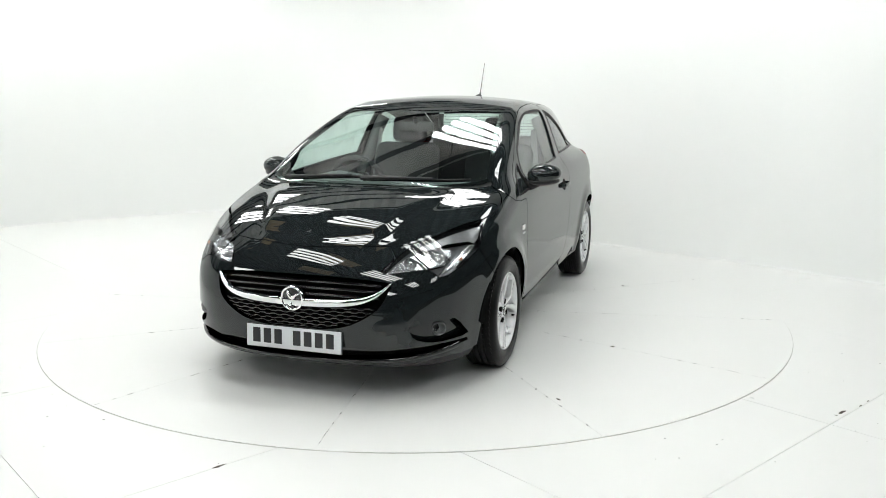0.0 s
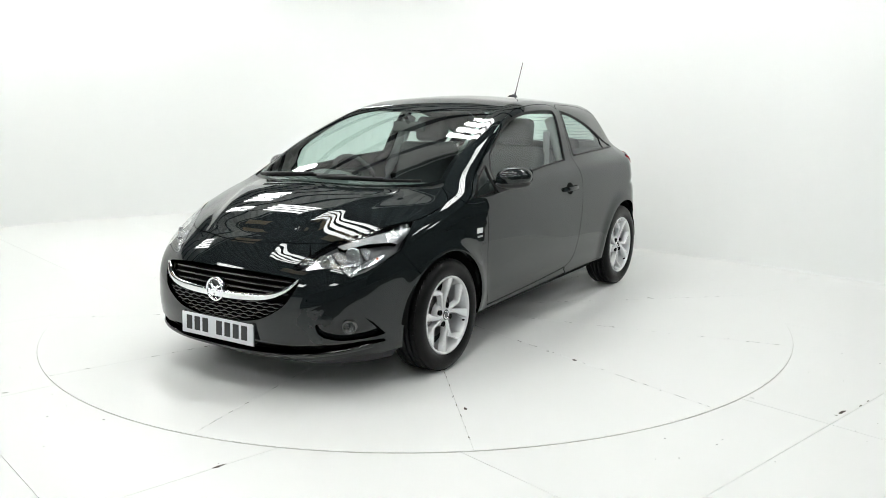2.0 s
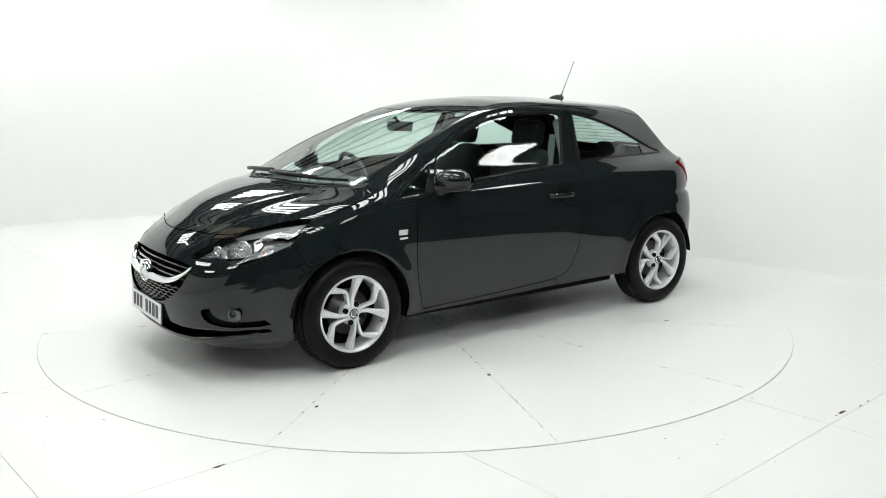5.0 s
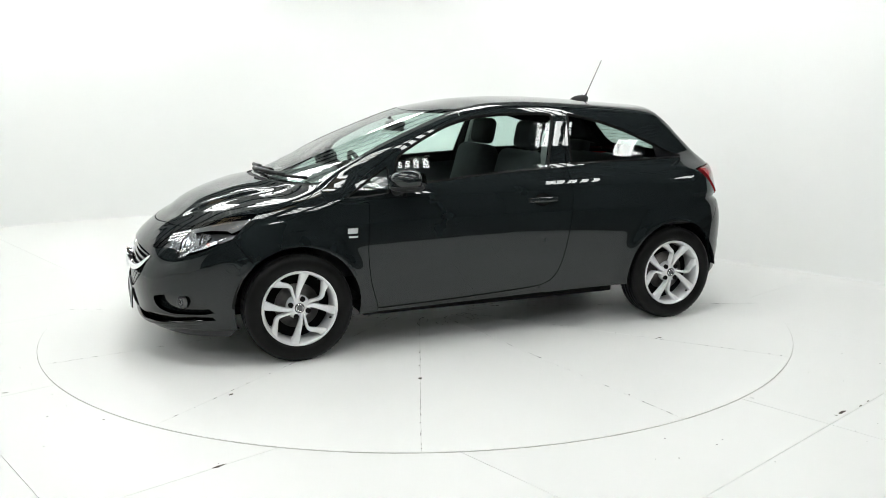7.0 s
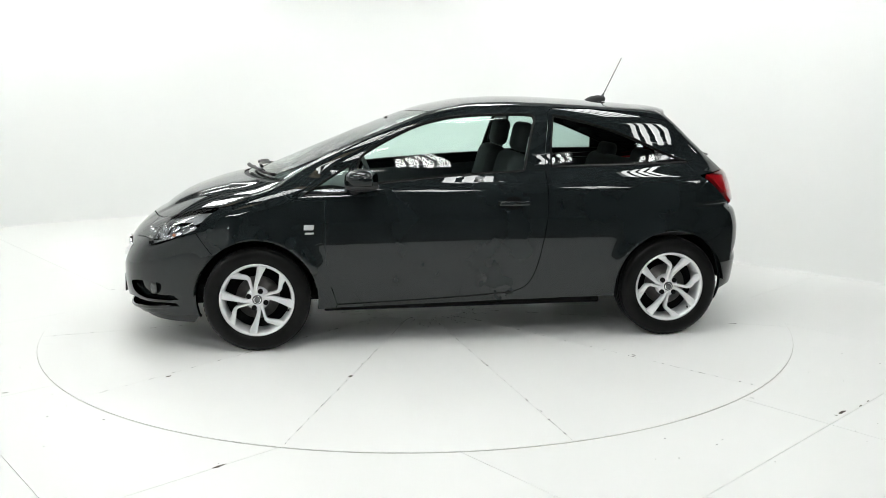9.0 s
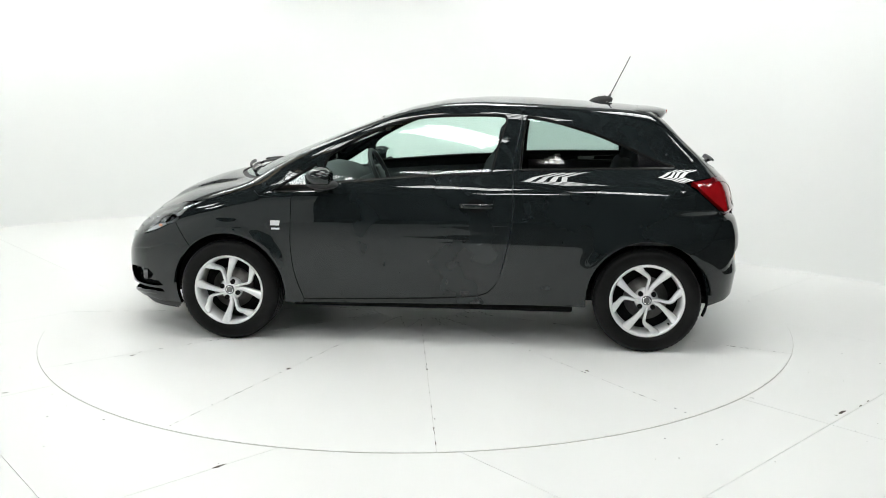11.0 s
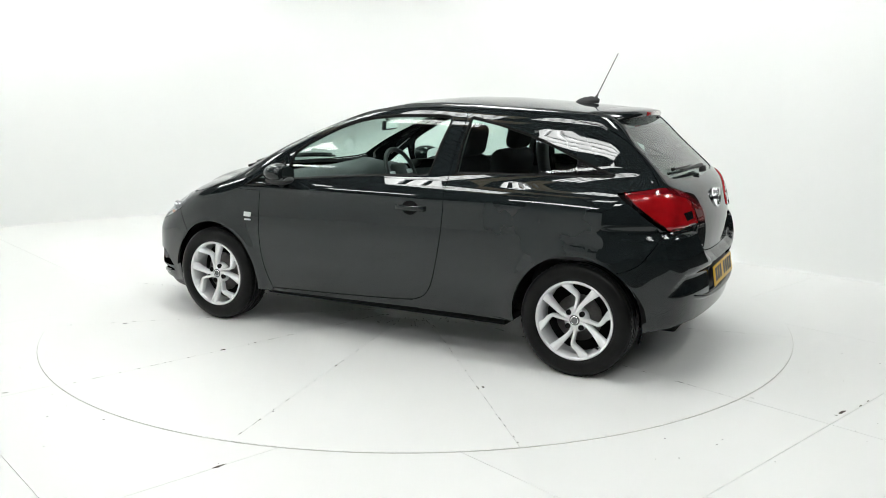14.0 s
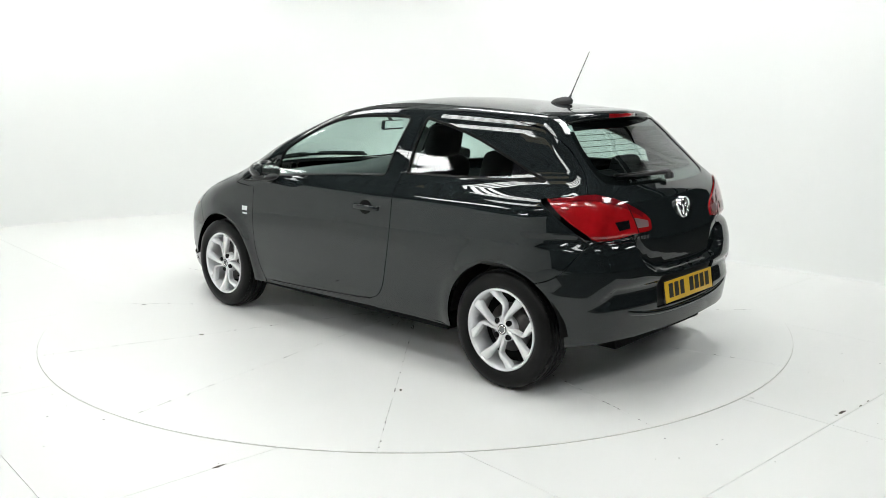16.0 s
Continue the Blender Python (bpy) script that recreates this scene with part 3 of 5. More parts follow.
def floor_chips():
    rnd = random.Random(9)
    bm = bmesh.new()

    def chip(x, y, size, ang, long):
        k = rnd.randint(7, 10)
        u = Vector((math.cos(ang), math.sin(ang), 0))
        w = Vector((-math.sin(ang), math.cos(ang), 0))
        vs = [bm.verts.new(Vector((x, y, -0.0034)) + u * (size * long * math.cos(6.283 * i / k) * rnd.uniform(0.6, 1.2)) + w * (size * math.sin(6.283 * i / k) * rnd.uniform(0.5, 1.2))) for i in range(k)]
        bm.faces.new(vs)

    chip(2.02, -2.06, 0.012, radians(40), 2.6)
    chip(1.97, -2.10, 0.006, radians(-40), 1.5)
    chip(-0.83, -2.56, 0.010, radians(40), 3.2)
    chip(2.15, -1.98, 0.005, radians(40), 4)
    chip(2.22, -1.92, 0.004, radians(40), 4)
    chip(1.66, -1.86, 0.004, radians(-30), 3)
    chip(-2.12, -1.66, 0.006, 0.3, 3)
    for _ in range(60):
        a, r = rnd.uniform(3.4, 6.0), rnd.uniform(2.5, 3.6)
        chip(r * math.cos(a), r * math.sin(a), rnd.uniform(0.0015, 0.004), rnd.uniform(0, 3), 1.3)
    tagged(part("floor_chip", bm, CHIP, None, "small dark chips and specks in the floor paint", smooth=False), category="chips", kind="stuff")


# ---- the car ----
def fold(empty, main):
    """Lets the part's main mesh take the place of its holder."""
    main.name = empty.name
    if empty.get("label"):
        main["label"] = empty["label"]
    for o in list(empty.children):
        if o != main:
            o.parent = main
            o.matrix_parent_inverse = main.matrix_basis.inverted()
    main.parent = empty.parent
    main.matrix_basis = empty.matrix_basis @ main.matrix_basis
    name = empty.name
    bpy.data.objects.remove(empty)
    main.name = name
    return main


car = tagged(new("car"), "black three-door hatchback with silver alloy wheels parked on a turntable", "car")

# lines of the side, as (x, z)
DOOR_FRONT = bend([(-0.842, 0.888), (-0.851, 0.70), (-0.853, 0.575), (-0.835, 0.42), (-0.790, 0.262)])
DOOR_LOW = bend([(-0.790, 0.262), (-0.3, 0.277), (0.1, 0.296), (0.263, 0.308)])
DOOR_REAR = bend([(0.263, 0.308), (0.345, 0.347), (0.404, 0.447), (0.455, 0.667), (0.474, 0.841), (0.472, 0.95), (0.474, 1.08), (0.490, 1.2), (0.512, 1.32), (0.512, 1.375)])
DOOR_TOP = bend([(0.512, 1.375), (0.47, 1.402), (0.33, 1.412), (0.141, 1.408), (-0.08, 1.386), (-0.25, 1.342), (-0.384, 1.292), (-0.50, 1.240), (-0.62, 1.176), (-0.80, 1.062), (-0.95, 0.962), (-1.05, 0.898)])
DOOR_FOOT = bend([(-1.05, 0.898), (-0.95, 0.888), (-0.842, 0.888)], 4)
ARCH_R = 0.352
BONNET_SIDE = bend([(-1.105, 0.985), (-1.15, 0.940), (-1.22, 0.905), (-1.35, 0.868), (-1.455, 0.845)])
LAMP_BACK = bend([(-1.455, 0.845), (-1.536, 0.785), (-1.566, 0.75), (-1.60, 0.718)], 4)
WING_JOINT = bend([(-1.60, 0.718), (-1.545, 0.64), (-1.492, 0.572)], 4)
BUMP_JOINT = bend([(1.690, 0.793), (1.64, 0.71), (1.589, 0.640), (1.53, 0.605), (1.472, 0.587)], 4)
RAIL = bend([(0.512, 1.375), (0.56, 1.402), (0.7, 1.400), (0.9, 1.388), (1.05, 1.370), (1.17, 1.345)])
HATCH_SIDE = bend([(1.17, 1.345), (1.30, 1.315), (1.42, 1.245), (1.53, 1.14), (1.60, 1.06), (1.637, 1.015)])
LAMP_TOP = bend([(1.637, 1.015), (1.53, 1.004), (1.448, 0.992)], 4)
LAMP_LOW = bend([(1.448, 0.992), (1.541, 0.923), (1.637, 0.839), (1.690, 0.793)], 4)
GLASS_DOOR = ring_of(bend([(-0.668, 0.968), (-0.3, 0.998), (0.0, 1.020), (0.335, 1.036)]), bend([(0.345, 1.045), (0.385, 1.2), (0.425, 1.33)]), bend([(0.424, 1.345), (0.405, 1.362), (0.3, 1.368), (0.076, 1.365), (-0.105, 1.350), (-0.281, 1.308), (-0.424, 1.248), (-0.569, 1.172), (-0.630, 1.13)]), bend([(-0.645, 1.10), (-0.665, 1.03), (-0.672, 0.98)]))
GLASS_SAIL = ring_of(bend([(-0.975, 0.918), (-0.85, 0.922), (-0.722, 0.935)], 4), bend([(-0.715, 0.95), (-0.70, 1.06)], 3), bend([(-0.708, 1.075), (-0.84, 1.0), (-0.975, 0.918)], 4))
GLASS_QUARTER = ring_of(bend([(0.510, 1.058), (0.52, 1.2), (0.545, 1.355)]), bend([(0.552, 1.360), (0.73, 1.322), (0.95, 1.255), (1.15, 1.172), (1.30, 1.105), (1.40, 1.072)]), bend([(1.395, 1.066), (1.2, 1.063), (0.8, 1.060), (0.515, 1.055)]))


def side_skin():
    """Doors, wings, rear quarters, sills and their glass, on both sides."""
    door_loop = ring_of(DOOR_FRONT, DOOR_LOW, DOOR_REAR, DOOR_TOP, DOOR_FOOT)
    doors = panel("door", "S", door_loop, PAINT, car, "gloss black door", holes=[GLASS_DOOR, GLASS_SAIL], cell=0.028)
    for side, door in zip((1, -1), doors):
        panel("window", "S", GLASS_DOOR, GLASS, door, "greenish door glass", lift=-0.008, gap=-0.004, rim=0, sides=(side,))
        panel("quarter_light", "S", GLASS_SAIL, GLASS, door, "small fixed triangular pane", lift=-0.006, gap=-0.004, rim=0, sides=(side,))
        frame_band("weather_strip", "S", GLASS_DOOR, 0.012, 0.0015, door, side)
        frame_band("sail_strip", "S", GLASS_SAIL, 0.010, 0.0015, door, side)
        low = ring_of(DOOR_FRONT, DOOR_LOW, DOOR_REAR[:40], [(0.36, 1.03)], bend([(0.33, 1.03), (0, 1.01), (-0.3, 0.985), (-0.68, 0.95)]), [(-0.842, 0.90)])
        panel("door_card", "S", inset(low, 0.03), DASH, door, "dark inner door panel", lift=-0.055, cell=0.06, rim=0.0, sides=(side,))
        handle(door, side)
        mirror(side)
    wing = ring_of(DOOR_FRONT[::-1], DOOR_FOOT[::-1], [(-1.085, 0.925)], BONNET_SIDE, LAMP_BACK, WING_JOINT, arc(-1.255, 0.31, ARCH_R, 132, -11), [(-0.905, 0.236), (-0.80, 0.239)])
    panel("front_wing", "S", wing, PAINT, car, "gloss black front wing", cell=0.025)
    quarter = ring_of(DOOR_REAR, RAIL, HATCH_SIDE, LAMP_TOP, LAMP_LOW, BUMP_JOINT, arc(1.256, 0.31, ARCH_R, 52, 188), [(0.895, 0.259), (0.6, 0.257), (0.30, 0.253), (0.262, 0.285)])
    for side, q in zip((1, -1), panel("rear_quarter", "S", quarter, PAINT, car, "gloss black rear quarter panel", holes=[GLASS_QUARTER], cell=0.025)):
        front = GLASS_QUARTER[GLASS_QUARTER[:, 0] < 1.21]
        panel("quarter_window", "S", front, GLASS_DARK, q, "fixed rear side glass", lift=-0.008, gap=-0.004, rim=0, sides=(side,))
        tip = ring_of(bend([(1.20, 1.063), (1.19, 1.15)], 3), GLASS_QUARTER[(GLASS_QUARTER[:, 0] > 1.2)])
        panel("window_tip", "S", tip, BLACK_GLOSS, q, "gloss black plastic corner", lift=-0.003, gap=-0.003, rim=0.004, sides=(side,))
        frame_band("weather_strip", "S", GLASS_QUARTER, 0.012, 0.0015, q, side)
        inner = ring_of([(0.53, 0.45), (0.9, 0.45), (0.9, 0.62), (1.6, 0.62), (1.5, 1.03), (0.53, 1.03)])
        panel("inner_trim", "S", inner, DASH, q, "dark inner side trim", lift=-0.06, cell=0.08, rim=0, sides=(side,))
    sill = ring_of([(-0.905, 0.234), (-0.80, 0.236), (-0.792, 0.257)], DOOR_LOW, [(0.262, 0.290), (0.297, 0.254), (0.0, 0.248), (-0.5, 0.240)])
    panel("sill", "S", sill, PAINT, car, "black sill below the door", lift=-0.004, cell=0.04)
    # fuel-free side: plain; wheel houses
    for ax in (-1.255, 1.256):
        for side in (1, -1):
            bm = bmesh.new()
            prev = None
            for a in np.linspace(-6, 186, 40):
                ca, sa = math.cos(radians(a)), math.sin(radians(a))
                r = [(ARCH_R + 0.008, 0.835), (ARCH_R + 0.02, 0.80), (ARCH_R + 0.02, 0.50), (0.05, 0.50)]
                cur = [bm.verts.new((ax + q * ca, side * w, 0.31 + q * sa)) for q, w in r]
                if prev:
                    for k in range(3):
                        bm.faces.new((prev[k], prev[k + 1], cur[k + 1], cur[k]))
                prev = cur
            bmesh.ops.delete(bm, geom=[v for v in bm.verts if v.co.z < 0.312], context="VERTS")
            part("wheel_house", bm, DARK, car, "dark wheel arch liner")


def frame_band(name, kind, loop, width, lift, parent, side):
    """A narrow black strip round a pane."""
    outer, inner = inset(loop, -width * 0.5), inset(loop, width * 0.5)
    A, B = onto(kind, outer, lift), onto(kind, inner, lift)
    C = onto(kind, inner, lift - 0.012)
    n = len(loop)
    V = np.concatenate([A, B, C])
    if side > 0:
        V = V * np.array([1, -1, 1])
    F = []
    for k in range(n):
        j = (k + 1) % n
        F += [(k, j, n + j, n + k), (n + k, n + j, 2 * n + j, 2 * n + k)]
    return mesh_ob(name, V, F, STRIP, parent)


def handle(door, side):
    s = -1 if side > 0 else 1
    base = onto("S", [(0.266, 0.851)])[0]
    y = base[1]
    bm = bmesh.new()
    path = [(0.165, y - 0.002, 0.852), (0.175, y + 0.016, 0.852), (0.20, y + 0.026, 0.853), (0.266, y + 0.030, 0.853), (0.33, y + 0.026, 0.853), (0.356, y + 0.016, 0.852), (0.366, y - 0.002, 0.852)]
    pts = bend(path, 3)
    rings = []
    for p in pts:
        rings.append([bm.verts.new((p[0], s * (p[1] + 0.006 * math.cos(a)), p[2] + 0.015 * math.sin(a))) for a in np.linspace(0, 2 * math.pi, 10, endpoint=False)])
    for r0, r1 in zip(rings, rings[1:]):
        for k in range(10):
            bm.faces.new((r0[k], r0[(k + 1) % 10], r1[(k + 1) % 10], r1[k]))
    bmesh.ops.recalc_face_normals(bm, faces=bm.faces)
    part("door_handle", bm, PAINT, door, "gloss black pull handle")
    # flat dark disc on the skin, painting the shade of the bowl behind the grip
    V, F = [], []
    n = 24
    for ring, dep in ((1.0, 0.0015), (0.7, 0.001), (0.0, 0.001)):
        for k in range(n):
            a = 2 * math.pi * k / n
            q = onto("S", [(0.262 + 0.052 * ring * math.cos(a), 0.852 + 0.040 * ring * math.sin(a))], dep)[0]
            V.append((q[0], s * q[1], q[2]))
    for r in range(2):
        for k in range(n):
            F.append((r * n + k, r * n + (k + 1) % n, (r + 1) * n + (k + 1) % n, (r + 1) * n + k))
    mesh_ob("handle_bowl", V, F, DARK, door, "flat dark disc for the shaded hollow behind the grip")


def mirror(side):
    s = -1 if side > 0 else 1
    m = tagged(new("door_mirror"), "gloss black door mirror")
    m.parent = car
    cx, cy, cz = -0.630, 0.915, 1.008
    bm = bmesh.new()
    bmesh.ops.create_uvsphere(bm, u_segments=40, v_segments=24, radius=1)
    for v in bm.verts:
        x, y, z = v.co
        f = lambda q, e: math.copysign(abs(q) ** e, q)
        x, y, z = f(x, 0.95), f(y, 0.88), f(z, 0.92)
        x = x * 0.105 if x < 0 else x * 0.075
        taper = 1 - 0.18 * max(y, 0)
        v.co = Vector((cx + x + 0.02 * y, s * (cy + y * 0.100), cz + z * 0.068 * taper + 0.008 * y))
    for v in bm.verts:
        if v.co.x > cx + 0.055:
            v.co.x = cx + 0.055 + (v.co.x - cx - 0.055) * 0.15
    bmesh.ops.recalc_face_normals(bm, faces=bm.faces)
    part("housing", bm, PAINT, m)
    bm = bmesh.new()
    bmesh.ops.create_uvsphere(bm, u_segments=32, v_segments=16, radius=1)
    for v in bm.verts:
        x, y, z = v.co
        v.co = Vector((cx - 0.005 + x * 0.096 + 0.02 * y, s * (cy - 0.006 + y * 0.094), cz - 0.036 + z * 0.030))
    part("lower_shell", bm, PLASTIC, m, "satin black lower shell")
    bm = bmesh.new()
    path = [(-0.69, 0.79, 0.935), (-0.675, 0.835, 0.945), (-0.645, 0.885, 0.965)]
    tube(bm, [(x, s * y, z) for x, y, z in path], [0.036, 0.032, 0.028], 12)
    part("foot", bm, PLASTIC, m)
    V = [(cx + 0.066 + 0.02 * 0.0, s * cy, cz)]
    n = 32
    for k in range(n):
        a = 2 * math.pi * k / n
        c_, s_ = math.copysign(abs(math.cos(a)) ** 0.6, math.cos(a)), math.copysign(abs(math.sin(a)) ** 0.6, math.sin(a))
        V.append((cx + 0.068 + 0.016 * c_, s * (cy + 0.078 * c_), cz + 0.046 * s_ + 0.006 * c_))
    mesh_ob("mirror_glass", V, [(0, 1 + k, 1 + (k + 1) % n) for k in range(n)], MIRROR, m, "silvered mirror glass")


# lines of the top, as places on the skin
FRONT_EDGE = [(-1.950, 0.0), (-1.940, 0.12), (-1.913, 0.24), (-1.866, 0.385)]
SCREEN_LOW = [(-1.345, 0.0), (-1.315, 0.25), (-1.22, 0.48), (-1.13, 0.635), (-1.058, 0.700)]
SCREEN_SIDE = [(-1.058, 0.700), (-0.85, 0.658), (-0.55, 0.600), (-0.30, 0.562), (-0.215, 0.545)]
SCREEN_TOP = [(-0.215, 0.545), (-0.25, 0.38), (-0.29, 0.18), (-0.305, 0.0)]
BONNET_BACK = [(-1.105, 0.72), (-1.15, 0.66), (-1.25, 0.49), (-1.345, 0.25), (-1.375, 0.0)]


def top_skin():
    side = to_plane("T", onS(BONNET_SIDE))
    lamp_edge = [(-1.80, 0.508), (-1.645, 0.632), (-1.54, 0.703)]
    half = ring_of(bend(FRONT_EDGE + lamp_edge + [tuple(side[-1])], 5), side[::-1], bend([tuple(side[0])] + BONNET_BACK[1:], 5))
    b = panel("bonnet", "T", fullT(half), PAINT, car, "gloss black bonnet with raised side creases", cell=0.02, sides=(-1,))
    # the soft crease on each side of the bonnet
    half = ring_of(bend(SCREEN_LOW, 5), bend(SCREEN_SIDE, 5), bend(SCREEN_TOP, 5))
    panel("windscreen", "T", fullT(half), GLASS, car, "laminated windscreen", lift=-0.002, cell=0.04, rim=0.004, gap=-0.003, sides=(-1,))
    edge = fullT(half)
    panel("screen_border", "T", inset(edge, -0.002), BLACK_GLOSS, car, "black printed border of the windscreen", holes=[inset(edge, 0.026)], lift=-0.007, gap=0, rim=0, cell=0.03, sides=(-1,))
    half = ring_of(bend(BONNET_BACK[::-1], 5), [(-1.085, 0.714)], bend(SCREEN_LOW[::-1], 5))
    panel("cowl", "T", fullT(half), PLASTIC, car, "black plastic scuttle panel below the windscreen", lift=-0.012, gap=-0.004, cell=0.03, sides=(-1,))
    rail = to_plane("T", onS(ring_of(RAIL[::-1], DOOR_TOP[DOOR_TOP[:, 0] > -0.2])))
    door_edge = to_plane("T", onS(DOOR_TOP[DOOR_TOP[:, 0] <= -0.16]))
    base = to_plane("T", onS([(-1.085, 0.925), (-1.105, 0.985)]))
    pil = ring_of([(-0.17, 0.555)], [tuple(rail[-1])], door_edge, base, [(-1.085, 0.714)], bend(SCREEN_SIDE, 5))
    panel("windscreen_pillar", "T", pil, PAINT, car, "gloss black windscreen pillar", cell=0.025, gap=0.0012)
    half = ring_of(bend([(-0.305, 0.0), (-0.29, 0.18), (-0.25, 0.38), (-0.208, 0.54)], 5), [(-0.17, 0.555)], rail[::-1], bend([tuple(rail[0]), (1.20, 0.40), (1.225, 0.2), (1.23, 0.0)], 5))
    panel("roof", "T", fullT(half), PAINT, car, "gloss black roof", cell=0.035, sides=(-1,), gap=0.0012)
    half = ring_of(bend([(-0.25, 0.0), (-0.2, 0.3), (-0.1, 0.47)], 4), bend([(0.3, 0.53), (0.9, 0.52), (1.15, 0.46)], 4), bend([(1.2, 0.3), (1.22, 0.0)], 4))
    panel("headliner", "T", fullT(half), HEADLINER, car, "pale grey cloth headliner", lift=-0.035, cell=0.08, rim=0, sides=(-1,))


def spoiler():
    """Lip over the rear screen."""
    u = np.linspace(-1, 1, 41)
    V = []
    rows = 7
    for k in u:
        y = 0.50 * k
        x0 = 1.232 - 0.055 * abs(k) ** 2.2 - 0.02 * abs(k) ** 8
        x1 = 1.415 - 0.10 * abs(k) ** 2.2 - 0.03 * abs(k) ** 10
        za = onto("T", [(x0, y)])[0][2]
        zb = 1.392 - 0.022 * k * k - 0.042 * abs(k) ** 7
        sec = [(x0, za), (x0 + (x1 - x0) * 0.35, za + (zb - za) * 0.28 + 0.004), (x0 + (x1 - x0) * 0.7, za + (zb - za) * 0.64 + 0.004), (x1 - 0.004, zb + 0.001), (x1 + 0.002, zb - 0.012), (x1 - 0.006, zb - 0.036), (x0 + 0.09, za - 0.055 - 0.015 * k ** 4)]
        V += [(a, y, b) for a, b in sec]
    F = []
    for i in range(len(u) - 1):
        for k in range(rows - 1):
            F.append((i * rows + k, i * rows + k + 1, (i + 1) * rows + k + 1, (i + 1) * rows + k))
    F.append(tuple(range(rows)))
    F.append(tuple(range((len(u) - 1) * rows, len(u) * rows))[::-1])
    sp = mesh_ob("spoiler", V, F, PAINT, car, "gloss black roof spoiler lip")
    bm = bmesh.new()
    box(bm, (0.016, 0.26, 0.022), pose(1.409, 0, 1.376, 0, 10, 0), 0.004)
    part("brake_light", bm, RED_LENS, sp, "red high-level brake light")
    # solid end cheeks down to the body
    for s in (1, -1):
        pts = [(1.16, 0.52, 1.350), (1.30, 0.49, 1.362), (1.33, 0.485, 1.350), (1.24, 0.515, 1.325), (1.19, 0.53, 1.325)]
        bm = bmesh.new()
        a = [bm.verts.new((x, s * y, z)) for x, y, z in pts]
        b = [bm.verts.new((x, s * (y - 0.05), z)) for x, y, z in pts]
        bm.faces.new(a), bm.faces.new(b[::-1])
        for k in range(5):
            bm.faces.new((a[k], a[(k + 1) % 5], b[(k + 1) % 5], b[k]))
        bmesh.ops.recalc_face_normals(bm, faces=bm.faces)
        part("spoiler_cheek", bm, PAINT, sp, smooth=False)


HEAD_LAMP = np.array([(-1.992, 0.418, 0.650), (-1.911, 0.462, 0.708), (-1.790, 0.525, 0.765), (-1.645, 0.645, 0.812), (-1.54, 0.712, 0.830), (-1.458, 0.755, 0.840)])
HEAD_BACK = onS(LAMP_BACK)
HEAD_LOW = np.array([(-1.60, 0.785, 0.718), (-1.665, 0.777, 0.695), (-1.75, 0.757, 0.658), (-1.84, 0.705, 0.626), (-1.878, 0.674, 0.620)])
HEAD_IN = np.array([(-1.885, 0.655, 0.640), (-1.895, 0.62, 0.655), (-1.925, 0.56, 0.655), (-1.96, 0.49, 0.646), (-1.985, 0.43, 0.643)])


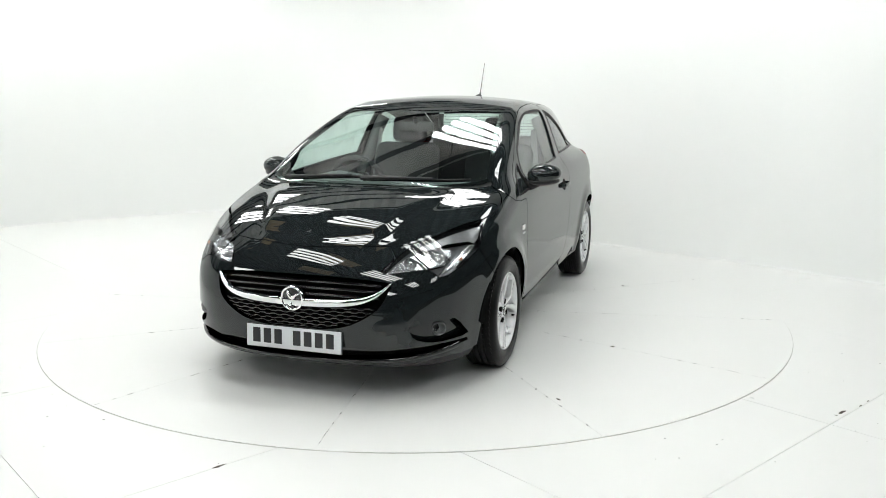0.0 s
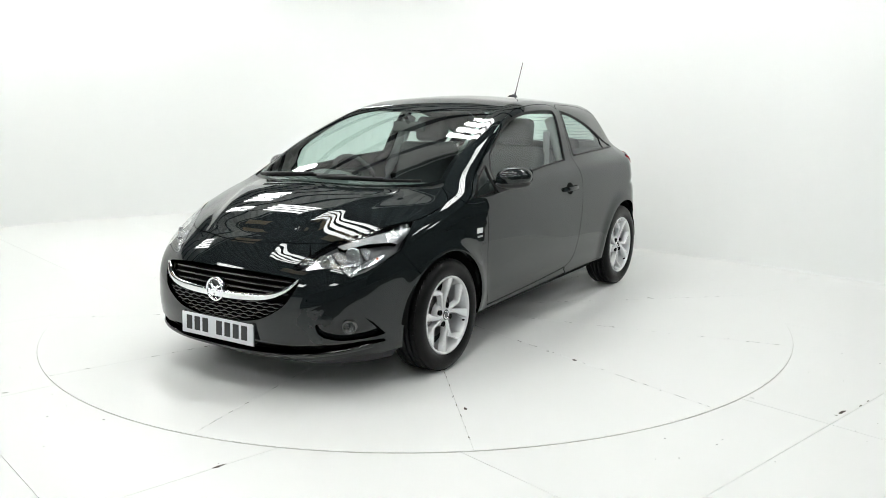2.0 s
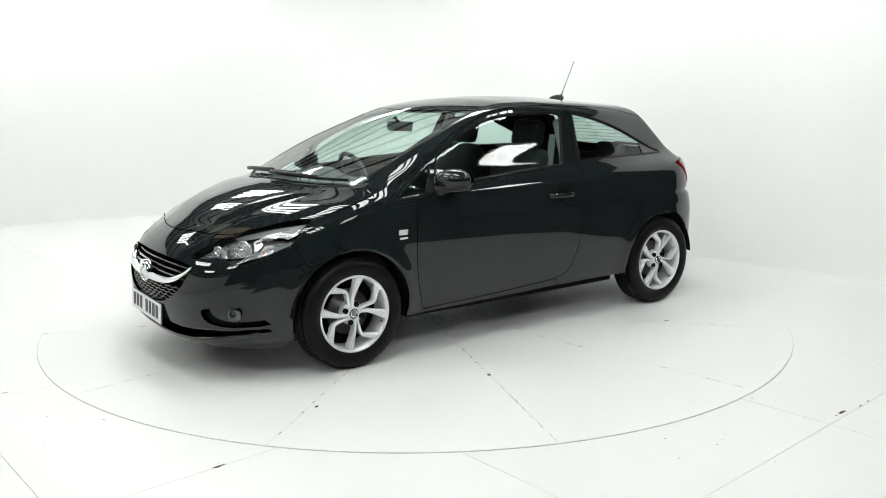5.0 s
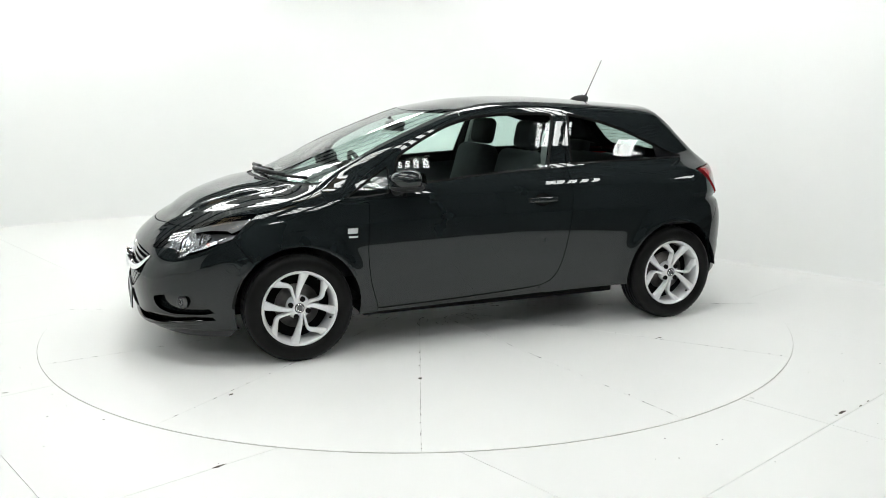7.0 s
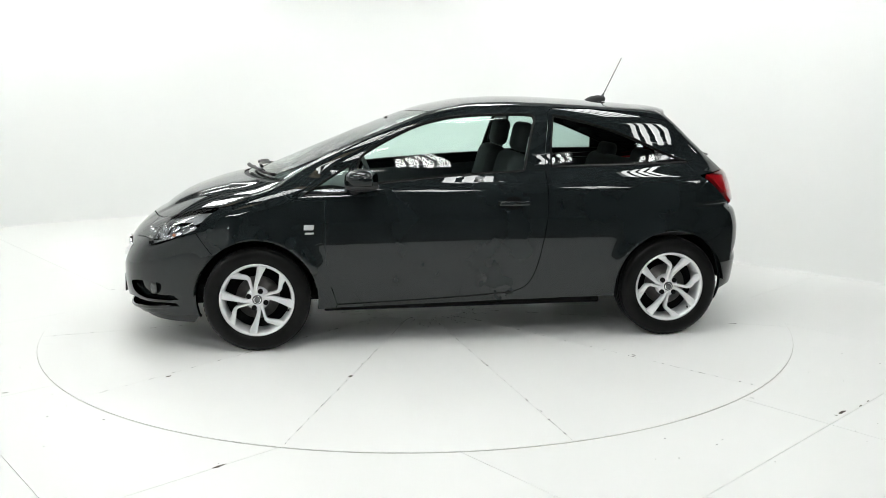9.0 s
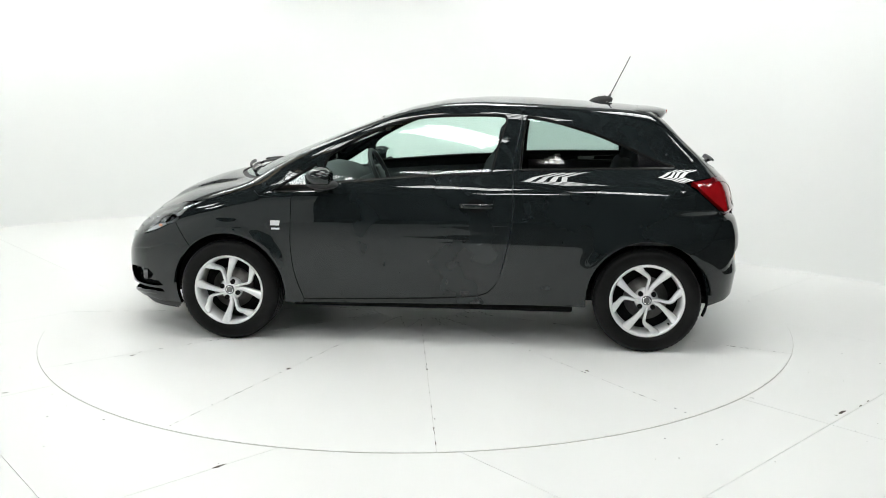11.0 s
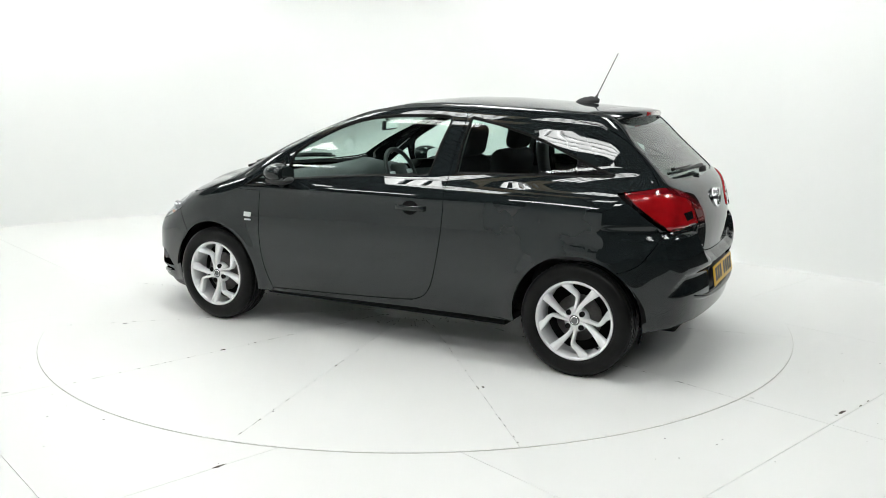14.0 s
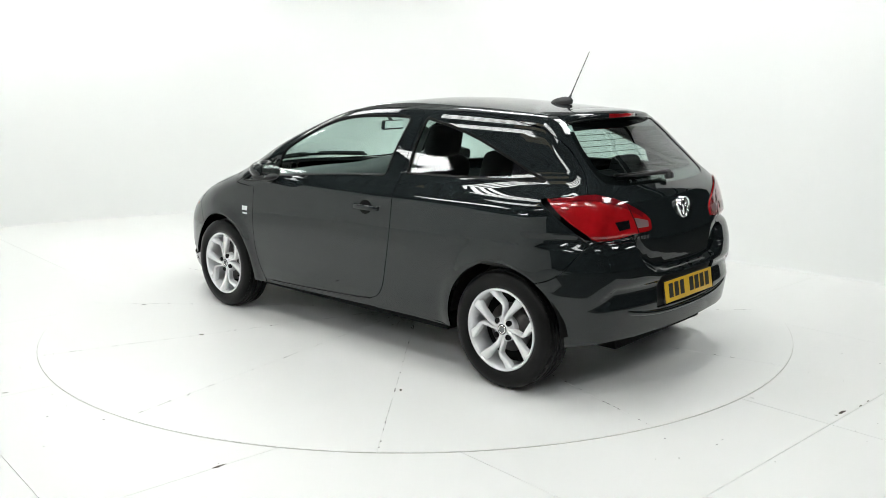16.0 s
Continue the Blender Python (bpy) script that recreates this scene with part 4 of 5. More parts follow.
def front_end():
    lamp_loop = to_plane("F", ring_of(bend(HEAD_LAMP, 4), HEAD_BACK, bend(HEAD_LOW, 4), bend(HEAD_IN, 4)))
    edge = onto("T", bend(FRONT_EDGE + [(-1.80, 0.508)], 5))
    edge = to_plane("F", edge)
    gr = [(0.0, 0.628), (0.15, 0.627), (0.30, 0.620), (0.44, 0.606), (0.475, 0.592)]
    gl = [(0.475, 0.585), (0.445, 0.51), (0.40, 0.462), (0.32, 0.415), (0.24, 0.390), (0.12, 0.375), (0.0, 0.371)]
    grille = to_plane("F", onXF(ring_of(bend(gr, 4), bend(gl, 4))))
    slot = to_plane("F", onXF(ring_of(bend([(0.0, 0.290), (0.3, 0.286), (0.45, 0.276)], 4), bend([(0.60, 0.292), (0.70, 0.288), (0.765, 0.282)], 3), bend([(0.768, 0.268), (0.62, 0.248), (0.45, 0.232), (0.25, 0.222), (0.0, 0.219)], 4))))
    fog = to_plane("F", onXF(ring_of(bend([(0.575, 0.390), (0.64, 0.405), (0.735, 0.404)], 3), bend([(0.752, 0.375), (0.772, 0.310)], 3), bend([(0.755, 0.303), (0.66, 0.305), (0.60, 0.325)], 3), bend([(0.58, 0.345), (0.57, 0.38)], 3))))
    low = to_plane("F", onto("F", to_plane("F", [(-1.60, 0.82, 0.205), (-1.75, 0.78, 0.200), (-1.96, 0.57, 0.190), (-2.04, 0.3, 0.178), (-2.05, 0.0, 0.175)])))
    joint = to_plane("F", onS(ring_of(WING_JOINT, arc(-1.255, 0.31, ARCH_R, 132, 198, 16))))
    top_in = to_plane("F", np.array([(-1.86, 0.475, 0.735), (-1.911, 0.455, 0.706), (-1.995, 0.412, 0.650)]))
    half = ring_of(edge[edge[:, 0] < top_in[1, 0] - 0.005], top_in[1:], to_plane("F", bend(HEAD_IN, 4))[::-1], to_plane("F", bend(HEAD_LOW, 4))[::-1], joint, low)
    # holes on the centre line become one hole, the others one a side
    left = half * np.array([1, 1])
    whole = ring_of(left, left[::-1] * np.array([-1, 1]))
    g2, s2 = full(grille), full(slot)
    bumper = panel("front_bumper", "F", whole, PAINT, car, "gloss black front bumper", holes=[g2, s2, fog, fog * np.array([-1, 1])], cell=0.026, sides=(-1,), rim=0.03)
    # painted corner between bonnet, lamp and bumper
    up = to_plane("F", onto("T", bend(FRONT_EDGE + [(-1.80, 0.508), (-1.645, 0.632)], 5)))
    corner = ring_of(up[up[:, 0] >= top_in[1, 0] - 0.012], to_plane("F", bend(HEAD_LAMP[1:4], 4))[::-1])
    panel("nose_corner", "F", corner, PAINT, car, lift=-0.001, gap=0.001, rim=0.01, cell=0.02)
    # grille
    gri = tagged(new("grille"), "black grille with a chrome wing bar and wavy mesh")
    gri.parent = car
    back = inset(g2, -0.02)
    panel("grille_back", "F", back, DARK, gri, lift=-0.06, gap=0, rim=0, cell=0.05, sides=(-1,))

    def strip(name, ys, zs, hh, lift, mater, dep=0.02, label="", wave=0.0):
        A = []
        for y, z, h in zip(ys, zs, hh):
            q = onto("XF", [(y, z)], lift)[0]
            A.append((q, h))
        V, F = [], []
        for q, h in A:
            V += [(q[0] + dep, q[1], q[2] + h), (q[0] + 0.003, q[1], q[2] + h), (q[0], q[1], q[2] + h * 0.5), (q[0], q[1], q[2] - h * 0.5), (q[0] + 0.003, q[1], q[2] - h), (q[0] + dep, q[1], q[2] - h)]
        for i in range(len(A) - 1):
            for k in range(6):
                j = (k + 1) % 6
                F.append((i * 6 + k, i * 6 + j, (i + 1) * 6 + j, (i + 1) * 6 + k))
        F += [tuple(range(6))[::-1], tuple(range((len(A) - 1) * 6, len(A) * 6))]
        return mesh_ob(name, V, F, mater, gri, label)

    ys = np.linspace(-0.468, 0.468, 61)
    t = np.abs(ys) / 0.468
    strip("chrome_bar", ys, 0.499 + 0.012 * t ** 2 + 0.075 * t ** 7 + 0.005 * t, 0.0185 - 0.011 * t ** 3, 0.008, CHROME, 0.05, "bright chrome wing bar")
    for z, w in ((0.606, 0.43), (0.575, 0.44), (0.545, 0.43)):
        ys = np.linspace(-w, w, 31)
        strip("slat", ys, np.full(31, z) - 0.012 * (np.abs(ys) / w) ** 3, np.full(31, 0.006), -0.022, BLACK_GLOSS, 0.03)
    for k, (z, w) in enumerate(((0.482, 0.41), (0.464, 0.395), (0.446, 0.375), (0.428, 0.34), (0.410, 0.295), (0.393, 0.23), (0.379, 0.15))):
        ys = np.linspace(-w, w, 121)
        strip("mesh_bar", ys, z + 0.0030 * np.sign(np.sin(ys * 95 + k * math.pi)) * np.minimum(1, 2 * np.abs(np.sin(ys * 95))), np.full(121, 0.0045), -0.012, BLACK_GLOSS, 0.03)
    emblem(car, (-2.118, 0, 0.519), 0.062, -1)
    # slot and fog recess backs
    panel("lower_slot", "F", inset(s2, -0.015), BLACK_GLOSS, bumper[0], "gloss black lower intake", lift=-0.03, gap=0, rim=0, cell=0.06, sides=(-1,))
    ys = np.linspace(-0.74, 0.74, 60)
    V, F = [], []
    for y in ys:
        q = onto("XF", [(y, 0.211 + 0.045 * (abs(y) / 0.74) ** 3)])[0]
        k = 1 - (abs(y) / 0.74) ** 5
        V += [(q[0] + 0.012, y, q[2] + 0.014), (q[0] + 0.004 - 0.016 * k, y, q[2] + 0.008), (q[0] + 0.004 - 0.020 * k, y, q[2]), (q[0] + 0.004 - 0.012 * k, y, q[2] - 0.010), (q[0] + 0.02, y, q[2] - 0.014)]
    for i in range(59):
        for k in range(4):
            F.append((i * 5 + k, (i + 1) * 5 + k, (i + 1) * 5 + k + 1, i * 5 + k + 1))
    mesh_ob("chin_lip", V, F, BLACK_GLOSS, bumper[0], "gloss black chin lip")
    for s in (1, -1):
        f = tagged(new("fog_lamp"), "round fog lamp in a black recess")
        f.parent = car
        panel("recess", "F", inset(fog, -0.035), PAINT, f, lift=-0.042, gap=0, rim=0, cell=0.05, sides=(1,) if s < 0 else (-1,))
        c = onto("XF", [(0.692, 0.360)], -0.026)[0]
        m = Matrix.Translation((c[0], s * c[1], c[2])) @ pose(0, 0, 0, 0, 0, -s * 22)
        bm = bmesh.new()
        lathe(bm, [(0.0, 0.022), (0.02, 0.016), (0.030, 0.002), (0.0325, -0.004), (0.036, -0.002), (0.037, 0.02)], 32, "X")
        part("bezel", bm, LAMP_SILVER, f).matrix_basis = m
        bm = bmesh.new()
        lathe(bm, [(0.0, -0.010), (0.016, -0.009), (0.032, -0.003)], 32, "X")
        part("lens", bm, LENS, f, "clear round lens").matrix_basis = m
    number_plate((-2.1265, 0, 0.315), -1, PLATE_WHITE, "white front number plate with dark characters as bars", 3.0)
    # head lamps
    for s in (1, -1):
        h = tagged(new("headlight"), "clear swept-back headlight with bright reflectors in a black bezel")
        h.parent = car
        sd = (-1,) if s > 0 else (1,)
        panel("lens", "F", lamp_loop, LENS, h, "clear lens", lift=0.002, gap=0.001, rim=0, cell=0.03, sides=sd)
        panel("bezel", "F", inset(lamp_loop, -0.004), LAMP_SILVER, h, "silvered inner bezel", lift=-0.050, gap=0, rim=0, cell=0.05, sides=sd)
        flange = to_plane("F", ring_of(bend(HEAD_LAMP, 4), HEAD_BACK, bend(HEAD_LOW, 4), bend(HEAD_IN, 4)))
        A, B = onto("F", flange, -0.001), onto("F", flange, -0.062)
        n = len(flange)
        V = np.concatenate([A, B]) * np.array([1, s, 1])
        mesh_ob("surround", V, [(k, (k + 1) % n, n + (k + 1) % n, n + k) for k in range(n)], BLACK_GLOSS, h)

        def bowl(name, c, r, mater, depth=0.04, squash=1.0, label=""):
            q = onto("F", to_plane("F", [c]), -0.012)[0]
            yaw = math.degrees(math.atan2(c[1], -(c[0] - AXF)))
            m = Matrix.Translation((q[0], s * q[1], q[2])) @ pose(0, 0, 0, 0, 0, -s * yaw * 0.45)
            bm = bmesh.new()
            prof = [(0.006, depth), (r * 0.45, depth * 0.8), (r * 0.8, depth * 0.45), (r, 0.0), (r * 1.06, -0.004), (r * 1.10, 0.004)]
            lathe(bm, prof, 28, "X")
            for v in bm.verts:
                v.co.y *= squash
            part(name, bm, mater, h, label).matrix_basis = m
            bm = bmesh.new()
            lathe(bm, [(0.0, -0.004), (0.010, 0.0), (0.013, 0.010), (0.013, depth * 0.8)], 16, "X")
            part("bulb", bm, CHROME, h).matrix_basis = m

        main = to_plane("F", np.array([(-1.975, 0.430, 0.655), (-1.90, 0.478, 0.706), (-1.80, 0.548, 0.744), (-1.715, 0.622, 0.766), (-1.69, 0.655, 0.745), (-1.725, 0.672, 0.705), (-1.79, 0.668, 0.680), (-1.90, 0.585, 0.668)]))
        panel("reflector", "F", main, REFLECTOR, h, "bright faceted main reflector", lift=-0.036, gap=0, rim=0.02, cell=0.03, sides=sd)
        bowl("lamp_bowl", (-1.880, 0.520, 0.690), 0.026, REFLECTOR, 0.030, 1.1)
        bowl("lamp_bowl", (-1.785, 0.625, 0.716), 0.032, REFLECTOR, 0.034, 1.1)
        for c0, c1 in (((-1.835, 0.530, 0.722), (-1.86, 0.612, 0.668)), ((-1.735, 0.612, 0.756), (-1.75, 0.672, 0.694))):
            A = onto("F", to_plane("F", np.array([c0, c1])), -0.022)
            bm = bmesh.new()
            tube(bm, [tuple(q * np.array([1, s, 1])) for q in bend(A, 5)], 0.0055, 8)
            part("divider", bm, BLACK_GLOSS, h)
        # bright strips along the upper edge and the rear corner
        up = to_plane("F", np.array([(-1.80, 0.54, 0.752), (-1.70, 0.615, 0.783), (-1.61, 0.68, 0.806), (-1.51, 0.735, 0.822), (-1.475, 0.75, 0.826), (-1.55, 0.765, 0.770), (-1.60, 0.765, 0.750), (-1.615, 0.735, 0.765), (-1.70, 0.655, 0.762), (-1.79, 0.57, 0.738)]))
        panel("corner_reflector", "F", up, LAMP_SILVER, h, "bright corner reflector", lift=-0.014, gap=0, rim=0.03, cell=0.03, sides=sd)
        dn = to_plane("F", np.array([(-1.86, 0.675, 0.634), (-1.76, 0.745, 0.666), (-1.68, 0.77, 0.700), (-1.70, 0.745, 0.712), (-1.80, 0.69, 0.672)]))
        panel("indicator", "F", dn, REFLECTOR, h, "turn lamp with faint amber bulb", lift=-0.012, gap=0, rim=0.03, cell=0.03, sides=sd)
        q = onto("F", to_plane("F", [(-1.73, 0.745, 0.690)]), -0.010)[0]
        bm = bmesh.new()
        bmesh.ops.create_uvsphere(bm, u_segments=16, v_segments=10, radius=0.009)
        part("amber_bulb", bm, AMBER, h, "amber bulb").matrix_basis = pose(q[0], s * q[1], q[2])


def emblem(parent, at, r, way):
    """Round chrome badge: a ring round a dark dish with a plain raised shape."""
    m = Matrix.Translation(at) @ (pose(0, 0, 0) if way < 0 else pose(0, 0, 0, 0, 0, 180))
    bm = bmesh.new()
    lathe(bm, [(r * 0.80, 0.004), (r * 0.82, -0.010), (r * 0.91, -0.016), (r, -0.010), (r, 0.02)], 48, "X")
    e = part("badge", bm, CHROME, parent, "round chrome badge")
    e.matrix_basis = m
    bm = bmesh.new()
    lathe(bm, [(0.0, -0.002), (r * 0.82, 0.0)], 40, "X")
    part("badge_dish", bm, BLACK_GLOSS, e, "dark dish")
    bm = bmesh.new()
    k = r
    for line, rr in (([(-0.62, 0.36), (-0.30, 0.28), (-0.02, 0.05), (0.08, -0.32), (-0.06, -0.76)], (0.05, 0.13, 0.20, 0.15, 0.06)), ([(0.0, 0.0), (0.24, 0.16), (0.40, 0.38), (0.42, 0.64)], (0.16, 0.17, 0.12, 0.05))):
        tube(bm, [(-0.004, y * k, z * k) for y, z in line], [q * k for q in rr], 10)
    bmesh.ops.recalc_face_normals(bm, faces=bm.faces)
    part("badge_shape", bm, CHROME, e)


def number_plate(at, way, mater, label, lean):
    p = tagged(new("number_plate"), label)
    p.parent = car
    m = Matrix.Translation(at) @ pose(0, 0, 0, 0, lean, 0 if way < 0 else 180)
    bm = bmesh.new()
    box(bm, (0.006, 0.520, 0.111), None, 0.0025)
    part("plate", bm, mater, p).matrix_basis = m
    ys = [-0.203, -0.143, -0.083, 0.02, 0.08, 0.14, 0.20]
    for y in ys:
        bm = bmesh.new()
        box(bm, (0.002, 0.042, 0.074), Matrix.Translation((-0.0035, -y, 0.004)), 0.0006, 1)
        part("bar", bm, INK, p, "dark character bar", smooth=False).matrix_basis = m
    bm = bmesh.new()
    box(bm, (0.006, 0.527, 0.118), Matrix.Translation((0.006, 0, 0)), 0.002)
    part("plate_holder", bm, PLASTIC, p).matrix_basis = m


TAIL = np.array([(1.448, 0.727, 0.992), (1.53, 0.70, 1.004), (1.64, 0.618, 1.014), (1.715, 0.48, 0.972), (1.755, 0.36, 0.910), (1.766, 0.318, 0.875)])
TAIL_IN = np.array([(1.770, 0.315, 0.86), (1.773, 0.318, 0.825)])
TAIL_LOW = np.array([(1.768, 0.35, 0.818), (1.748, 0.471, 0.815), (1.69, 0.629, 0.793), (1.637, 0.703, 0.839), (1.541, 0.757, 0.923), (1.448, 0.727, 0.992)])


def rear_end():
    loop = to_plane("R", ring_of(bend(TAIL, 4), bend(TAIL_IN, 3), bend(TAIL_LOW, 4)))
    gl = to_plane("R", onXR(ring_of(bend([(0.0, 1.034), (0.3, 1.040), (0.47, 1.050)], 5), bend([(0.515, 1.065), (0.525, 1.10), (0.505, 1.20), (0.47, 1.29), (0.44, 1.345)], 4), bend([(0.43, 1.352), (0.2, 1.360), (0.0, 1.362)], 4))))
    side = to_plane("R", onS(HATCH_SIDE))
    lampline = to_plane("R", ring_of(bend(TAIL[2:], 4), bend(TAIL_IN, 3), bend(TAIL_LOW[:3], 4)[:6]))
    low = to_plane("R", onXR(bend([(0.452, 0.805), (0.445, 0.76), (0.41, 0.70), (0.323, 0.655), (0.2, 0.640), (0.0, 0.636)], 4)))
    half = ring_of([(0.0, 1.385)], [(side[0][0] * 0.98, 1.385)], side, lampline, low)
    whole = full(half)
    tg = panel("tailgate", "R", whole, PAINT, car, "gloss black tailgate", holes=[full(gl)], cell=0.028, sides=(-1,))[0]
    panel("rear_window", "R", full(gl), GLASS_DARK, tg, "tinted rear window", lift=-0.004, gap=-0.004, rim=0, cell=0.04, sides=(-1,))
    panel("glass_border", "R", inset(full(gl), -0.002), BLACK_GLOSS, tg, "black printed border of the rear window", holes=[inset(full(gl), 0.045)], lift=-0.009, gap=0, rim=0, cell=0.03, sides=(-1,))
    joint = to_plane("R", onS(ring_of(BUMP_JOINT, arc(1.256, 0.31, ARCH_R, 52, -18, 14))))
    bot = to_plane("R", onto("R", to_plane("R", np.array([(1.62, 0.80, 0.272), (1.70, 0.66, 0.288), (1.78, 0.45, 0.296), (1.80, 0.2, 0.298), (1.80, 0.0, 0.298)]))))
    lowlamp = to_plane("R", bend(TAIL_LOW[:3], 4))
    half = ring_of(low[::-1], lowlamp[lowlamp[:, 0] > low[0, 0] + 0.01], joint, bot)
    rec = to_plane("R", onXR(ring_of(bend([(0.0, 0.585), (0.29, 0.583)], 4), bend([(0.30, 0.570), (0.315, 0.430)], 4), bend([(0.30, 0.425), (0.0, 0.420)], 4))))
    bump = panel("rear_bumper", "R", full(half), PAINT, car, "gloss black rear bumper with a recess for the plate", holes=[full(rec)], cell=0.016, sides=(-1,), rim=0.02)[0]
    panel("plate_recess", "R", inset(full(rec), -0.01), PLASTIC, bump, "black plate recess", lift=-0.018, gap=0, rim=0, cell=0.05, sides=(-1,))
    number_plate((1.856, 0, 0.495), 1, PLATE_YELLOW, "yellow rear number plate with dark characters as bars", 9)
    # lower ledge, and a dark strip standing in for the muffler
    V, F = [], []
    ys = np.linspace(-0.60, 0.60, 50)
    for y in ys:
        q = onto("XR", [(y, 0.392 + 0.06 * (abs(y) / 0.6) ** 3)])[0]
        k = 1 - (y / 0.60) ** 4
        V += [(q[0] - 0.02, y, q[2] + 0.022), (q[0] - 0.006 + 0.018 * k, y, q[2] + 0.012), (q[0] - 0.006 + 0.022 * k, y, q[2] + 0.003), (q[0] - 0.006 + 0.010 * k, y, q[2] - 0.012), (q[0] - 0.03, y, q[2] - 0.022)]
    for i in range(49):
        for k in range(4):
            F.append((i * 5 + k, i * 5 + k + 1, (i + 1) * 5 + k + 1, (i + 1) * 5 + k))
    mesh_ob("ledge", V, F, PAINT, bump, "moulded ledge under the plate")
    V, F = [], []
    ys = np.linspace(-0.36, 0.36, 40)
    for y in ys:
        q = onto("XR", [(y, 0.245)], -0.012)[0]
        V += [(q[0], y, 0.31), (q[0] - 0.01, y, 0.285), (q[0] - 0.05, y, 0.268), (q[0] - 0.16, y, 0.262)]
    for i in range(39):
        for k in range(3):
            F.append((i * 4 + k, i * 4 + k + 1, (i + 1) * 4 + k + 1, (i + 1) * 4 + k))
    mesh_ob("valance", V, F, PLASTIC, bump, "dark strip standing in for the muffler under the bumper")
    # tail lamps
    for s in (1, -1):
        sd = (-1,) if s > 0 else (1,)
        t = tagged(new("tail_lamp"), "large red wraparound tail lamp with a smoked inner corner")
        t.parent = car
        panel("red_lens", "R", loop, RED_LENS, t, "deep red lens", lift=0.006, gap=0.002, rim=0.03, cell=0.022, sides=sd)
        up = to_plane("R", ring_of(bend(TAIL[:5], 4), bend(np.array([(1.745, 0.375, 0.888), (1.70, 0.49, 0.945), (1.63, 0.61, 0.982), (1.54, 0.69, 0.984), (1.47, 0.725, 0.984)]), 4)))
        panel("upper_lens", "R", inset(up, 0.003), RED_DARK, t, "darker red upper band", lift=0.0085, gap=0, rim=0.004, cell=0.02, sides=sd)
        sm = to_plane("R", np.array([(1.725, 0.425, 0.893), (1.758, 0.340, 0.872), (1.763, 0.340, 0.842), (1.74, 0.415, 0.842)]))
        panel("reversing_lens", "R", sm, SMOKE_LENS, t, "smoked reversing lens", lift=0.0085, gap=0, rim=0.004, cell=0.02, sides=sd)
        st = to_plane("R", np.array([(1.69, 0.545, 0.882), (1.72, 0.468, 0.886), (1.725, 0.466, 0.846), (1.70, 0.525, 0.840)]))
        panel("smoked_block", "R", st, BLACK_GLOSS, t, "small dark square in the lens", lift=0.0085, gap=0, rim=0.004, cell=0.02, sides=sd)
        ln = onto("XR", bend(np.array([(0.478, 0.955), (0.450, 0.87), (0.438, 0.815)]), 6), 0.0075)
        bm = bmesh.new()
        tube(bm, [(q[0], s * q[1], q[2]) for q in ln], 0.0022, 6)
        part("split_line", bm, DARK, t, "dark gap between lamp and tailgate section")
    emblem(car, onto("XR", [(0.0, 0.905)], 0.006)[0], 0.056, 1)
    # plain chrome bars for the model lettering
    for k in range(5):
        q = onto("XR", [(0.455 - 0.022 * k, 0.795 - 0.0 * k)], 0.004)[0]
        bm = bmesh.new()
        box(bm, (0.004, 0.016, 0.018), None, 0.001, 1)
        part("letter_bar", bm, CHROME, tg, "small chrome letter bar", smooth=False).matrix_basis = pose(q[0], -q[1], q[2], 0, 0, -18)
    # wiper
    w = tagged(new("rear_wiper"), "black rear wiper resting low on the glass")
    w.parent = car
    a = onto("XR", [(0.0, 1.055)], 0.012)[0]
    pts = [onto("XR", [(y, 1.062 + 0.010 * abs(y))], 0.030)[0] for y in np.linspace(0.02, -0.38, 9)]
    bm = bmesh.new()
    tube(bm, [tuple(a), (a[0] + 0.035, 0.0, a[2] + 0.005)], [0.022, 0.016], 12)
    part("pivot", bm, PLASTIC, w)
    bm = bmesh.new()
    tube(bm, [tuple(p) for p in pts], [0.014, 0.013, 0.012, 0.011, 0.010, 0.009, 0.008, 0.007, 0.006], 8)
    part("arm", bm, PLASTIC, w)
    pts = [onto("XR", [(y, 1.078 + 0.012 * abs(y))], 0.012)[0] for y in np.linspace(-0.10, -0.42, 9)]
    bm = bmesh.new()
    tube(bm, [tuple(p) for p in pts], 0.008, 8)
    part("blade", bm, RUBBER, w)


def strip_poly(pts, widths):
    p = bend(pts, 5)
    w = bend([(x, 0) for x in widths], 5)[:, 0]
    t = np.gradient(p, axis=0)
    t /= np.linalg.norm(t, axis=1)[:, None]
    n = np.stack([-t[:, 1], t[:, 0]], 1)
    return p + n * w[:, None] / 2, p - n * w[:, None] / 2


